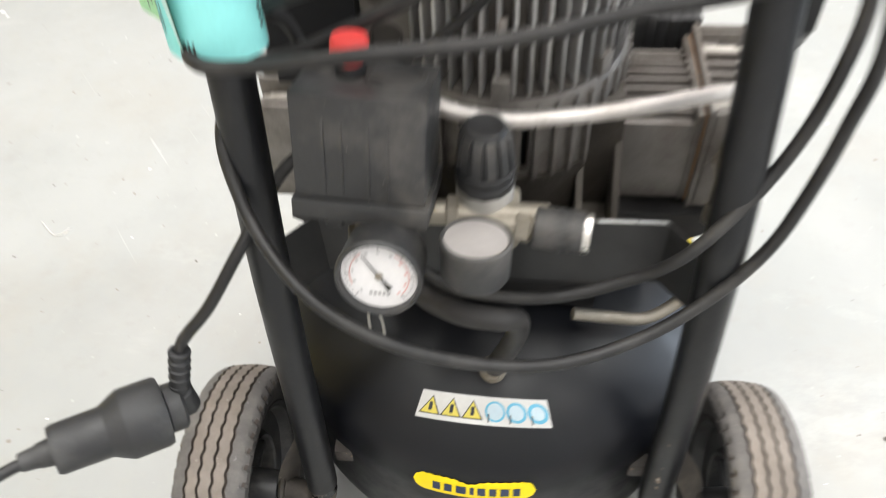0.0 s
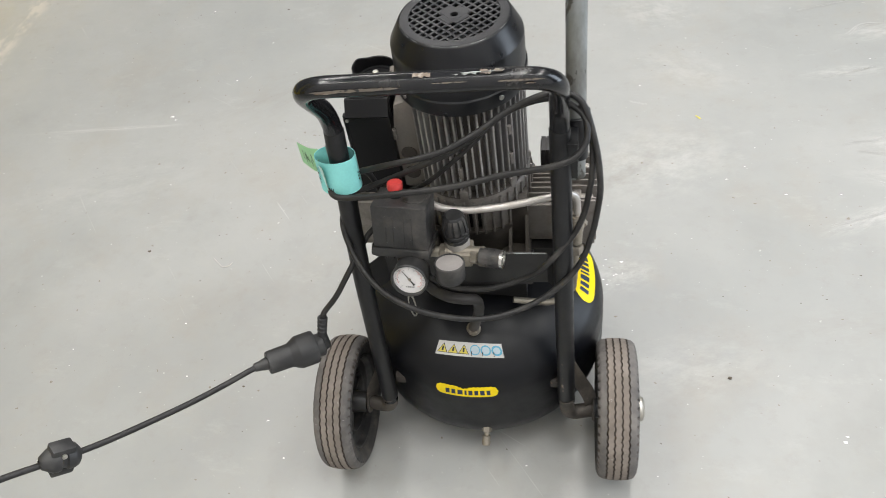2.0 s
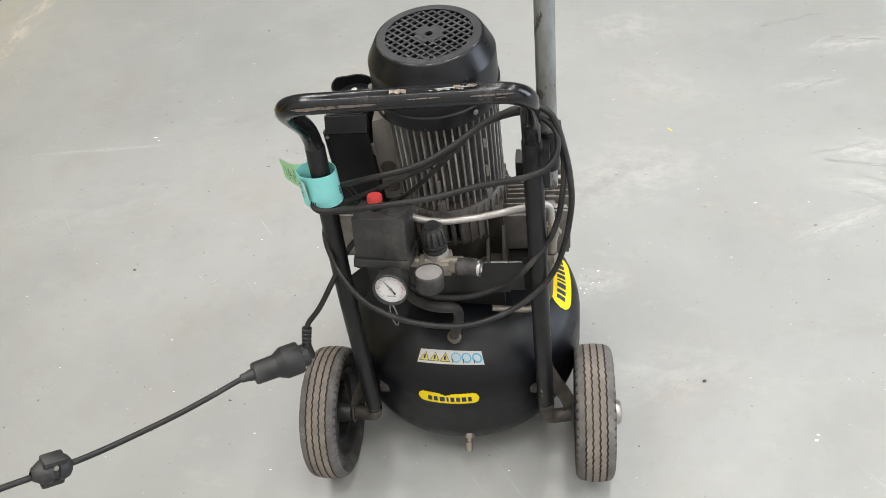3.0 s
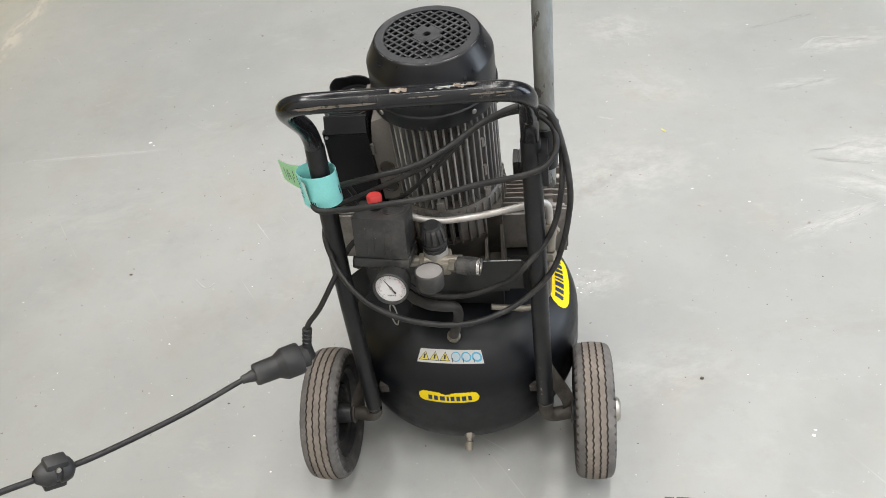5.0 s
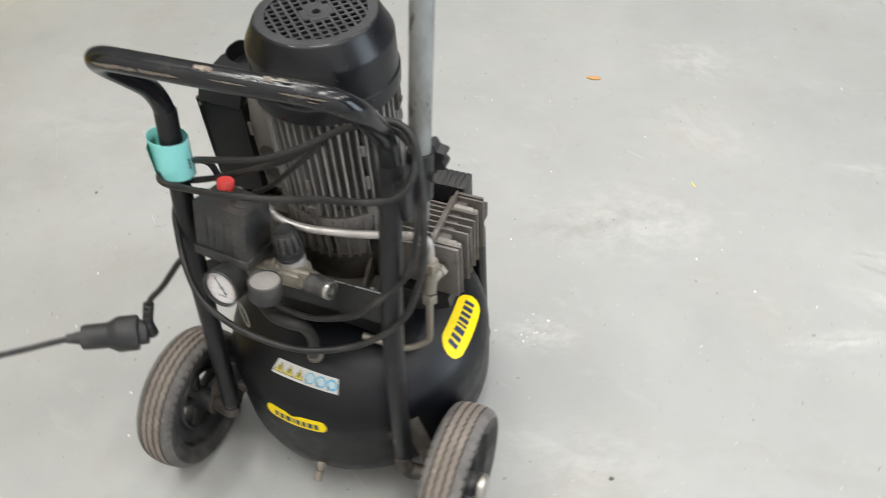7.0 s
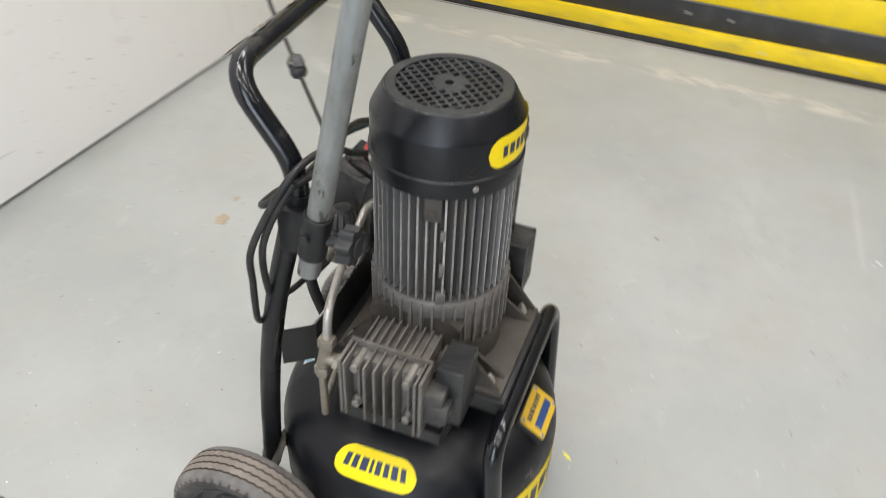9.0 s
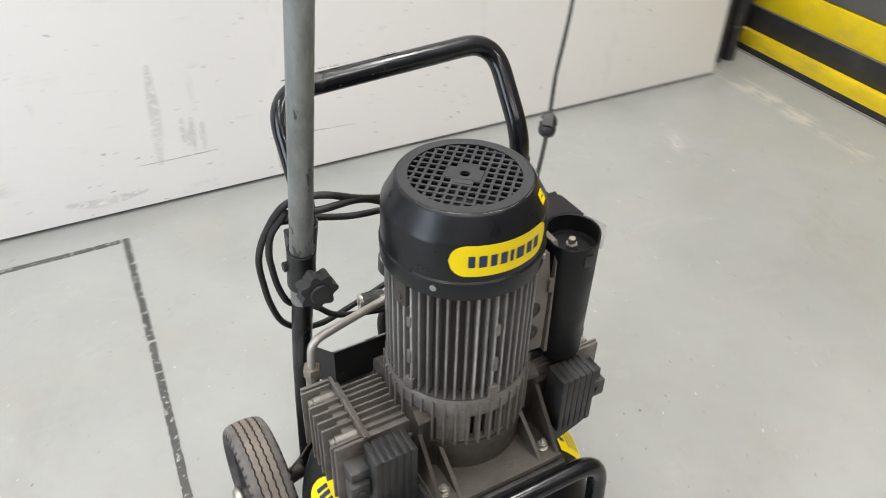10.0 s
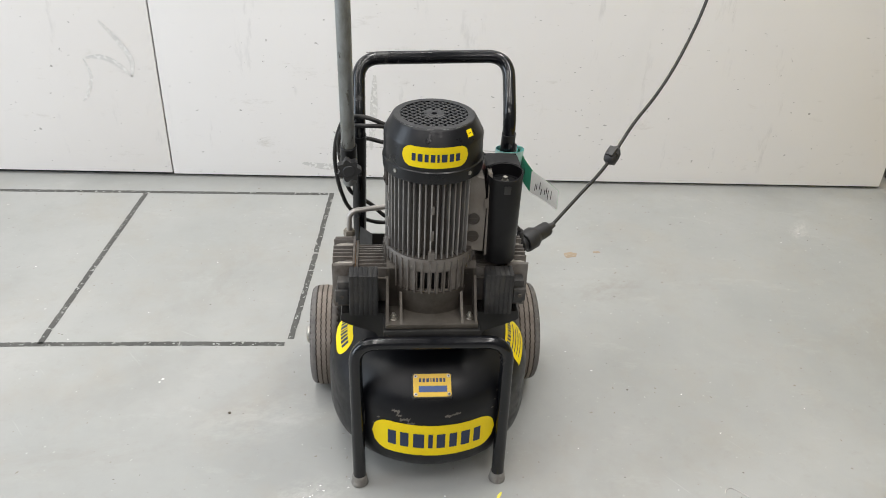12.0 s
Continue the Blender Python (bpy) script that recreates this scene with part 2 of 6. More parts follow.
    "scuff": surface("scuff", (0.60, 0.585, 0.56), 0.7, tone=0.3, bump=0.0),
}


PALE, DULL = (0.50, 0.495, 0.475), (0.27, 0.255, 0.225)
# middle, half length, half width, lie in degrees, amount, tint
WEAR = [
    (0.94, 1.08, 0.16, 0.05, 12, 0.75, PALE), (0.90, 0.63, 0.16, 0.07, 8, 0.85, PALE), (0.90, 0.50, 0.18, 0.05, -8, 0.75, PALE), (0.78, 0.39, 0.15, 0.035, 28, 0.8, PALE),
    (0.80, 0.90, 0.13, 0.035, 10, 0.6, PALE), (0.33, 0.56, 0.24, 0.16, 20, 0.55, PALE), (0.33, 1.20, 0.12, 0.16, 70, 0.55, PALE), (0.40, 0.92, 0.20, 0.12, -20, 0.35, PALE),
    (0.24, 0.20, 0.10, 0.06, 20, 0.6, PALE), (-1.26, -0.93, 0.09, 0.035, 60, 0.8, PALE), (-1.15, 0.66, 0.28, 0.012, 6, 0.8, PALE), (-1.05, 0.42, 0.35, 0.14, 20, 0.3, PALE),
    (0.38, -0.02, 0.20, 0.10, 15, 0.35, PALE), (1.5, 0.9, 0.5, 0.22, 25, 0.35, PALE), (-0.55, -0.57, 0.16, 0.09, 30, 0.6, DULL), (0.22, 0.50, 0.20, 0.10, 40, 0.5, DULL),
    (-0.62, 0.85, 0.45, 0.12, 35, 0.35, DULL), (-1.3, -0.4, 0.35, 0.2, 60, 0.4, DULL), (0.75, 0.10, 0.30, 0.08, 10, 0.3, DULL), (0.55, -0.62, 0.30, 0.14, 80, 0.3, DULL),
]


def floor_material():
    m, n, l, p = nodes_of("floor_paint")
    v = coords(n)
    cloud = ramp(n, l, noise_node(n, l, v, 1.3, 6, 0.62), 0.3, 0.7)
    col = mix(n, l, cloud, (0.296, 0.305, 0.296), (0.380, 0.381, 0.368))
    brown = ramp(n, l, noise_node(n, l, v, 3.6, 8, 0.72), 0.50, 0.76, 0, 0.62)
    col = mix(n, l, brown, col, (0.335, 0.312, 0.270))
    damp = ramp(n, l, noise_node(n, l, v, 2.1, 7, 0.66), 0.55, 0.70, 0, 0.38)
    col = mix(n, l, damp, col, (0.262, 0.262, 0.245))
    grime = ramp(n, l, noise_node(n, l, v, 22, 8, 0.78), 0.54, 0.80, 0, 0.42)
    col = mix(n, l, grime, col, (0.275, 0.258, 0.230))
    pale = ramp(n, l, noise_node(n, l, coords(n, (1.6, 3.4, 1), l), 3.2, 9, 0.76), 0.57, 0.72, 0, 0.32)
    col = mix(n, l, pale, col, (0.47, 0.47, 0.455))
    # fine hair scratches, in two directions
    for turn, scale in ((0.5, (2.0, 90.0, 1)), (-0.7, (110.0, 2.5, 1))):
        mp = n.new("ShaderNodeMapping")
        mp.inputs["Rotation"].default_value = (0, 0, turn)
        l.new(v, mp.inputs["Vector"])
        mp2 = n.new("ShaderNodeMapping")
        mp2.inputs["Scale"].default_value = scale
        l.new(mp.outputs[0], mp2.inputs["Vector"])
        line = ramp(n, l, noise_node(n, l, mp2.outputs[0], 1.0, 3, 0.5), 0.70, 0.735, 0, 0.5)
        gate_on = ramp(n, l, noise_node(n, l, v, 2.3 + turn, 4, 0.6), 0.52, 0.62)
        both = n.new("ShaderNodeMath")
        both.operation = "MULTIPLY"
        l.new(line, both.inputs[0])
        l.new(gate_on, both.inputs[1])
        col = mix(n, l, both.outputs[0], col, (0.52, 0.52, 0.505))
    # broad pale wear and dull dirt, each with its own place and lie
    for cx, cy, reach, across, turn, amount, tint in WEAR:
        mp = n.new("ShaderNodeMapping")
        mp.vector_type = "TEXTURE"
        mp.inputs["Location"].default_value = (cx, cy, 0)
        mp.inputs["Rotation"].default_value = (0, 0, radians(turn))
        mp.inputs["Scale"].default_value = (reach, across, 1)
        l.new(v, mp.inputs["Vector"])
        far = n.new("ShaderNodeVectorMath")
        far.operation = "LENGTH"
        l.new(mp.outputs[0], far.inputs[0])
        both = n.new("ShaderNodeMath")
        both.operation = "MULTIPLY"
        l.new(ramp(n, l, far.outputs["Value"], 1.0, 0.25), both.inputs[0])
        l.new(ramp(n, l, noise_node(n, l, mp.outputs[0], 2.6, 9, 0.74), 0.42, 0.62, 0, amount), both.inputs[1])
        col = mix(n, l, both.outputs[0], col, tint)
    # paint worn off along the gate
    sep = n.new("ShaderNodeSeparateXYZ")
    l.new(v, sep.inputs[0])
    band = n.new("ShaderNodeMath")
    band.operation = "MULTIPLY"
    l.new(ramp(n, l, sep.outputs[0], -1.68, -1.72), band.inputs[0])
    l.new(ramp(n, l, sep.outputs[0], -1.79, -1.75), band.inputs[1])
    chips = n.new("ShaderNodeMath")
    chips.operation = "MULTIPLY"
    l.new(band.outputs[0], chips.inputs[0])
    l.new(ramp(n, l, noise_node(n, l, coords(n, (14, 6, 1), l), 1.0, 9, 0.75), 0.47, 0.56, 0, 0.85), chips.inputs[1])
    col = mix(n, l, chips.outputs[0], col, (0.52, 0.49, 0.44))
    speck = ramp(n, l, noise_node(n, l, v, 95, 3, 0.5), 0.72, 0.745, 0, 0.7)
    col = mix(n, l, speck, col, (0.56, 0.56, 0.54))
    dots = ramp(n, l, noise_node(n, l, v, 70, 2, 0.5), 0.735, 0.75, 0, 0.8)
    col = mix(n, l, dots, col, (0.20, 0.16, 0.12))
    l.new(col, p.inputs["Base Color"])
    rough = ramp(n, l, noise_node(n, l, v, 6, 6, 0.65), 0.3, 0.7, 0.32, 0.52)
    l.new(rough, p.inputs["Roughness"])
    b = n.new("ShaderNodeBump")
    b.inputs["Strength"].default_value, b.inputs["Distance"].default_value = 0.15, 0.002
    l.new(noise_node(n, l, v, 40, 6, 0.6), b.inputs["Height"])
    l.new(b.outputs[0], p.inputs["Normal"])
    return m


def wall_material():
    m, n, l, p = nodes_of("white_board")
    v = coords(n)
    col = mix(n, l, ramp(n, l, noise_node(n, l, v, 1.7, 5), 0.3, 0.7), (0.87, 0.848, 0.832), (0.90, 0.880, 0.865))
    scuff = ramp(n, l, noise_node(n, l, coords(n, (3, 1, 9), l), 2.2, 9, 0.78), 0.60, 0.72, 0, 0.40)
    col = mix(n, l, scuff, col, (0.56, 0.53, 0.48))
    rub = ramp(n, l, noise_node(n, l, coords(n, (7, 1, 1.6), l), 1.6, 8, 0.7), 0.60, 0.74, 0, 0.45)
    col = mix(n, l, rub, col, (0.52, 0.51, 0.50))
    tick = ramp(n, l, noise_node(n, l, coords(n, (1, 1, 1.8), l), 48, 3, 0.5), 0.722, 0.74, 0, 0.55)
    col = mix(n, l, tick, col, (0.14, 0.12, 0.10))
    l.new(col, p.inputs["Base Color"])
    p.inputs["Roughness"].default_value = 0.42
    b = n.new("ShaderNodeBump")
    b.inputs["Strength"].default_value, b.inputs["Distance"].default_value = 0.05, 0.001
    l.new(noise_node(n, l, v, 60, 5), b.inputs["Height"])
    l.new(b.outputs[0], p.inputs["Normal"])
    return m


M["floor"] = floor_material()
M["board"] = wall_material()
# Unseen walls and ceiling, toned dark to hold back bounced fill light.
M["plaster"] = surface("plaster", (0.20, 0.20, 0.195), 0.8, tone=0.08)
M["ceiling"] = surface("ceiling", (0.30, 0.30, 0.29), 0.9, tone=0.05)


# ---- mesh tools ----
def paint(bm, first, mi, smooth):
    done = bm.faces.layers.int.get("done") or bm.faces.layers.int.new("done")
    for f in bm.faces:
        if not f[done]:
            f.material_index, f.smooth, f[done] = mi, smooth, 1


def add_box(bm, x0, x1, y0, y1, z0, z1, m=None, mi=0, bev=0.0):
    first = len(bm.faces)
    m = m or Matrix()
    at = Matrix.Translation(((x0 + x1) / 2, (y0 + y1) / 2, (z0 + z1) / 2)) @ Matrix.Diagonal((x1 - x0, y1 - y0, z1 - z0, 1))
    made = bmesh.ops.create_cube(bm, size=1, matrix=at)
    if bev:
        edges = {e for v in made["verts"] for e in v.link_edges}
        made = bmesh.ops.bevel(bm, geom=list(edges), offset=bev, segments=2, affect="EDGES", profile=0.6)
        verts = {v for f in made["faces"] for v in f.verts}
    else:
        verts = made["verts"]
    bmesh.ops.transform(bm, matrix=m, verts=list(verts))
    paint(bm, first, mi, False)


def add_prism(bm, outline, z0, z1, m=None, mi=0, smooth=False):
    """An outline in x and y, drawn out from z0 to z1."""
    first = len(bm.faces)
    m = m or Matrix()
    lo = [bm.verts.new(m @ Vector((x, y, z0))) for x, y in outline]
    hi = [bm.verts.new(m @ Vector((x, y, z1))) for x, y in outline]
    bm.faces.new(lo[::-1])
    bm.faces.new(hi)
    for a in range(len(lo)):
        b = (a + 1) % len(lo)
        bm.faces.new((lo[a], lo[b], hi[b], hi[a]))
    paint(bm, first, mi, smooth)


def add_lathe(bm, profile, seg=32, m=None, mi=0, smooth=True, turn=0.0):
    """A profile of (radius, height), swung round z."""
    first = len(bm.faces)
    m = m or Matrix()
    rings = []
    for r, z in profile:
        if r < 1e-6:
            rings.append([bm.verts.new(m @ Vector((0, 0, z)))])
        else:
            rings.append([bm.verts.new(m @ Vector((r * math.cos(turn + 2 * math.pi * k / seg), r * math.sin(turn + 2 * math.pi * k / seg), z))) for k in range(seg)])
    for a, b in zip(rings, rings[1:]):
        for k in range(seg):
            j = (k + 1) % seg
            if len(a) > 1 and len(b) > 1:
                bm.faces.new((a[k], b[k], b[j], a[j]))
            elif len(a) > 1:
                bm.faces.new((a[k], b[0], a[j]))
            elif len(b) > 1:
                bm.faces.new((a[0], b[k], b[j]))
    paint(bm, first, mi, smooth)


def axis_matrix(p0, p1):
    """z runs from p0 towards p1."""
    d = Vector(p1) - Vector(p0)
    return Matrix.Translation(p0) @ d.to_track_quat("Z", "Y").to_matrix().to_4x4(), d.length


def add_rod(bm, p0, p1, r, r1=None, seg=20, mi=0, bev=0.0, smooth=True):
    m, h = axis_matrix(p0, p1)
    r1 = r if r1 is None else r1
    b = bev or min(r, r1) * 0.12
    add_lathe(bm, [(0, 0), (r - b, 0), (r, b), (r1, h - b), (r1 - b, h), (0, h)], seg, m, mi, smooth)


def add_hex(bm, p0, p1, r, mi=0):
    m, h = axis_matrix(p0, p1)
    add_lathe(bm, [(0, 0), (r * 0.92, 0), (r, h * 0.12), (r, h * 0.88), (r * 0.92, h), (0, h)], 6, m, mi, False)


def fillet(points, radius, n=7):
    """A polyline with rounded corners."""
    pts = [Vector(p) for p in points]
    out = [pts[0]]
    for a, b, c in zip(pts, pts[1:], pts[2:]):
        cut = min(radius, (a - b).length * 0.48, (c - b).length * 0.48)
        s, e = b + (a - b).normalized() * cut, b + (c - b).normalized() * cut
        out += [s.lerp(b, k / n).lerp(b.lerp(e, k / n), k / n) for k in range(n + 1)]
    return out + [pts[-1]]


def spline(points, n=10):
    """A smooth line through all points."""
    pts = [Vector(p) for p in points]
    pts = [pts[0] * 2 - pts[1], *pts, pts[-1] * 2 - pts[-2]]
    out = []
    for a, b, c, d in zip(pts, pts[1:], pts[2:], pts[3:]):
        for k in range(n):
            t = k / n
            out.append(0.5 * (2 * b + (c - a) * t + (2 * a - 5 * b + 4 * c - d) * t * t + (3 * b - a - 3 * c + d) * t ** 3))
    return out + [pts[-2]]


def add_sweep(bm, pts, r, seg=14, mi=0, flat=(1.0, 1.0)):
    """A round section along a line."""
    first = len(bm.faces)
    pts = [Vector(p) for p in pts]
    pts = [p for k, p in enumerate(pts) if k == 0 or (p - pts[k - 1]).length > 1e-5]
    way = [(b - a).normalized() for a, b in zip(pts, pts[1:])]
    way = [way[0]] + [(a + b).normalized() for a, b in zip(way, way[1:])] + [way[-1]]
    side = way[0].orthogonal().normalized()
    rings = []
    for p, d in zip(pts, way):
        side = (side - d * side.dot(d)).normalized()
        up = d.cross(side)
        rings.append([bm.verts.new(p + r * (flat[0] * math.cos(2 * math.pi * k / seg) * side + flat[1] * math.sin(2 * math.pi * k / seg) * up)) for k in range(seg)])
    for a, b in zip(rings, rings[1:]):
        for k in range(seg):
            j = (k + 1) % seg
            bm.faces.new((a[k], a[j], b[j], b[k]))
    bm.faces.new(rings[0][::-1])
    bm.faces.new(rings[-1])
    paint(bm, first, mi, True)


def add_patch(bm, place, u0, u1, low, high, nu=24, nv=4, off=0.0006, mi=0):
    """A sheet that follows place(u, v, off) between low(u) and high(u)."""
    first = len(bm.faces)
    rows = []
    for a in range(nu + 1):
        u = u0 + (u1 - u0) * a / nu
        lo, hi = low(u), high(u)
        rows.append([bm.verts.new(place(u, lo + (hi - lo) * b / nv, off)) for b in range(nv + 1)])
    for a, b in zip(rows, rows[1:]):
        for k in range(nv):
            try:
                bm.faces.new((a[k], b[k], b[k + 1], a[k + 1]))
            except ValueError:
                pass
    paint(bm, first, mi, True)


def part(name, bm, mats, parent=None, label="", sharp=35):
    me = bpy.data.meshes.new(name)
    bmesh.ops.recalc_face_normals(bm, faces=bm.faces)
    done = bm.faces.layers.int.get("done")
    if done:
        bm.faces.layers.int.remove(done)
    bm.to_mesh(me)
    bm.free()
    for m in mats if isinstance(mats, (list, tuple)) else [mats]:
        me.materials.append(M[m])
    me.set_sharp_from_angle(angle=radians(sharp))
    ob = new(name, me)
    if parent:
        ob.parent = parent
    if label:
        tagged(ob, label)
    return ob


def stadium(w, h):
    """Half height of a rounded label of half width w and half height h, at u from its middle."""
    def half(u):
        over = max(0.0, abs(u) - (w - h))
        return math.sqrt(max(1e-8, h * h - over * over))
    return half


LETTERS = (1.05, 1.05, 1.35, 0.55, 1.05, 0.95, 1.15, 0.95)


def word_bars(parent, place, u_mid, v_mid, width, height, off=0.0011, flip=1):
    """A name that is left unlettered: plain bars of its size and colour."""
    total = sum(LETTERS) + 0.22 * (len(LETTERS) - 1)
    u = u_mid - flip * width / 2
    for w in LETTERS:
        w1 = flip * width * w / total
        bm = bmesh.new()
        add_patch(bm, place, u + w1 * 0.10, u + w1 * 0.90, lambda q: v_mid - height * 0.46, lambda q: v_mid + height * 0.46, 5, 2, off)
        part("print_bar", bm, "navy", parent)
        u += w1 + flip * width * 0.22 / total


# ---- the hall ----
def structure(ob, label, category):
    return tagged(ob, label, category, kind="structure")


bm = bmesh.new()
add_box(bm, -2.01, 4.5, -1.42, 6.0, -0.15, 0.0)
structure(part("floor", bm, "floor"), "pale grey-green painted concrete floor with stains and scratches", "floor")
bm = bmesh.new()
add_box(bm, -2.2, 4.7, -1.62, 6.2, 4.0, 4.15)
structure(part("ceiling", bm, "ceiling"), "unseen grey hall ceiling, kept dark to cut fill light", "ceiling")
bm = bmesh.new()
add_box(bm, -2.01, 4.5, -1.60, -1.42, 0.0, 4.0)
structure(part("wall_south", bm, "plaster"), "plain grey wall behind the white boards", "wall")
bm = bmesh.new()
for y0, y1, z0, z1 in ((-1.60, -1.0, -0.15, 4.0), (2.6, 6.0, -0.15, 4.0), (-1.0, 2.6, -0.15, 0.9), (-1.0, 2.6, 2.7, 4.0)):
    add_box(bm, 4.5, 4.68, y0, y1, z0, z1)
structure(part("wall_east", bm, "plaster"), "unseen grey wall with a wide window opening, kept dark to cut fill light", "wall")
bm = bmesh.new()
add_box(bm, -2.01, 4.5, 6.0, 6.18, -0.15, 4.0)
structure(part("wall_north", bm, "plaster"), "unseen grey wall closing the hall, kept dark to cut fill light", "wall")
bm = bmesh.new()
add_box(bm, -2.19, -2.015, -1.60, 6.18, -0.15, 4.0)
structure(part("wall_west", bm, "plaster"), "plain wall behind the striped gate", "wall")

# White boards that line the wall, with a gap over the floor and between them.
boards = tagged(new("white_wall_boards"), "scuffed white board panels standing along the wall", "wall", kind="structure")
for name, x0, x1, z0 in (("board", -1.688, 0.8745, 0.011), ("board", 0.8800, 3.4, 0.015)):
    bm = bmesh.new()
    add_box(bm, x0, x1, -1.262, -1.243, z0, 2.5, bev=0.0015)
    part(name, bm, "board", boards)
for x, z in ((0.886, 0.41), (0.872, 0.95), (-1.66, 0.045), (-1.66, 0.8), (0.70, 1.4)):
    bm = bmesh.new()
    add_lathe(bm, [(0.0055, 0), (0.005, 0.0018), (0.002, 0.003), (0, 0.003)], 12, Matrix.Translation((x, -1.243, z)) @ Matrix.Rotation(math.pi / 2, 4, "X"))
    part("screw_head", bm, "zinc_bolt", boards)
# Added black box behind the boards: the gaps' shade put into its colour.
bm = bmesh.new()
add_box(bm, -1.70, 3.4, -1.41, -1.262, 0.0, 2.48)
part("backing", bm, "gate_black", boards)


def scuff_mark(points, wide, mt):
    bm = bmesh.new()
    pts = spline(points, 6)
    rows = []
    for k, p in enumerate(pts):
        w = wide * (0.25 + 0.75 * math.sin(math.pi * (k + 0.5) / len(pts)))
        d = (pts[min(k + 1, len(pts) - 1)] - pts[max(k - 1, 0)]).normalized()
        rows.append((bm.verts.new((p.x + d.z * w, -1.2424, p.z - d.x * w)), bm.verts.new((p.x - d.z * w, -1.2424, p.z + d.x * w))))
    for a, b in zip(rows, rows[1:]):
        bm.faces.new((a[0], b[0], b[1], a[1]))
    part("scuff_mark", bm, mt, boards)


scuff_mark([(1.039, 0, 0.548), (0.990, 0, 0.486), (0.956, 0, 0.422), (0.962, 0, 0.364)], 0.009, "scuff_faint")
scuff_mark([(0.962, 0, 0.364), (1.001, 0, 0.405), (1.053, 0, 0.429), (1.111, 0, 0.424)], 0.009, "scuff_faint")
scuff_mark([(1.111, 0, 0.424), (1.096, 0, 0.364), (1.117, 0, 0.301), (1.138, 0, 0.275)], 0.006, "scuff_faint")
scuff_mark([(0.163, 0, 0.389), (0.168, 0, 0.249), (0.178, 0, 0.119)], 0.013, "scuff_faint")
for x, top, low, wide in ((0.108, 0.239, 0.169, 0.006), (0.085, 0.235, 0.138, 0.007), (0.060, 0.221, 0.139, 0.006), (0.097, 0.205, 0.150, 0.004)):
    scuff_mark([(x, 0, top), (x + 0.002, 0, (top + low) / 2), (x + 0.003, 0, low)], wide, "scuff_faint")
scuff_mark([(0.230, 0, 0.129), (0.105, 0, 0.129), (0.032, 0, 0.130)], 0.0014, "scuff_dark")
scuff_mark([(-0.105, 0, 0.127), (-0.198, 0, 0.124), (-0.349, 0, 0.117)], 0.0012, "scuff_dark")
scuff_mark([(-0.126, 0, 0.082), (-0.129, 0, 0.048), (-0.136, 0, 0.014)], 0.0014, "ink")
scuff_mark([(0.42, 0, 0.062), (0.33, 0, 0.050), (0.22, 0, 0.058)], 0.012, "scuff_faint")
for x, z in ((0.527, 0.428), (0.114, 0.262), (0.059, 0.093), (0.229, 0.152), (0.304, 0.074), (-0.191, 0.189)):
    scuff_mark([(x - 0.005, 0, z + 0.001), (x, 0, z), (x + 0.005, 0, z - 0.001)], 0.0018, "scuff_dark")
bm = bmesh.new()
add_lathe(bm, [(0, 0), (0.009, 0.001), (0.007, 0.004), (0, 0.005)], 12, Matrix.Translation((-0.035, -1.243, 0.041)) @ Matrix.Rotation(math.pi / 2, 4, "X"))
part("dent", bm, "zinc_bolt", boards)

# The striped gate across the end of the hall.
gate = structure(new("gate"), "yellow and black striped industrial gate with a worn sill", "gate")
for name, x0, x1, z0, z1, mt in (("floor_strip", -1.941, -1.930, 0.0, 0.003, "rust_strip"), ("sill_seal", -1.995, -1.942, 0.0, 0.026, "gate_black"), ("sill", -1.995, -1.938, 0.026, 0.080, "sill_yellow"),
                                 ("rail", -1.995, -1.960, 0.080, 0.162, "gate_black"), ("rail_lip", -1.995, -1.958, 0.162, 0.1655, "gate_grey"), ("lower_panel", -1.995, -1.968, 0.165, 0.268, "gate_yellow"),
                                 ("upper_panel", -1.995, -1.972, 0.272, 2.6, "gate_grey")):
    bm = bmesh.new()
    add_box(bm, x0, x1, -1.39, 5.6, z0, z1, bev=0.002)
    part(name, bm, mt, gate)
bm = bmesh.new()
add_box(bm, -1.971, -1.966, -1.39, -1.19, 0.272, 2.6, bev=0.001)
part("yellow_stile", bm, "gate_yellow", gate)
bm = bmesh.new()
add_box(bm, -1.971, -1.966, -0.52, -0.29, 0.272, 2.6, bev=0.001)
part("yellow_stile", bm, "gate_yellow", gate)
for y in (0.07, 0.21, 1.3, 1.44):
    bm = bmesh.new()
    add_rod(bm, (-1.961, y, 0.125), (-1.956, y, 0.125), 0.0062, seg=14)
    part("rivet", bm, "zinc_bolt", gate)
guide = structure(new("gate_guide"), "black steel guide posts at the gate's end", "post")
for x, y in ((-1.785, -1.335), (-1.835, -1.325)):
    bm = bmesh.new()
    add_rod(bm, (x, y, 0), (x, y, 2.6), 0.021, seg=20)
    part("post", bm, "gate_black", guide)
    bm = bmesh.new()
    add_rod(bm, (x, y, 0.115), (x, y, 0.13), 0.024, seg=20)
    part("clamp", bm, "gate_black", guide)


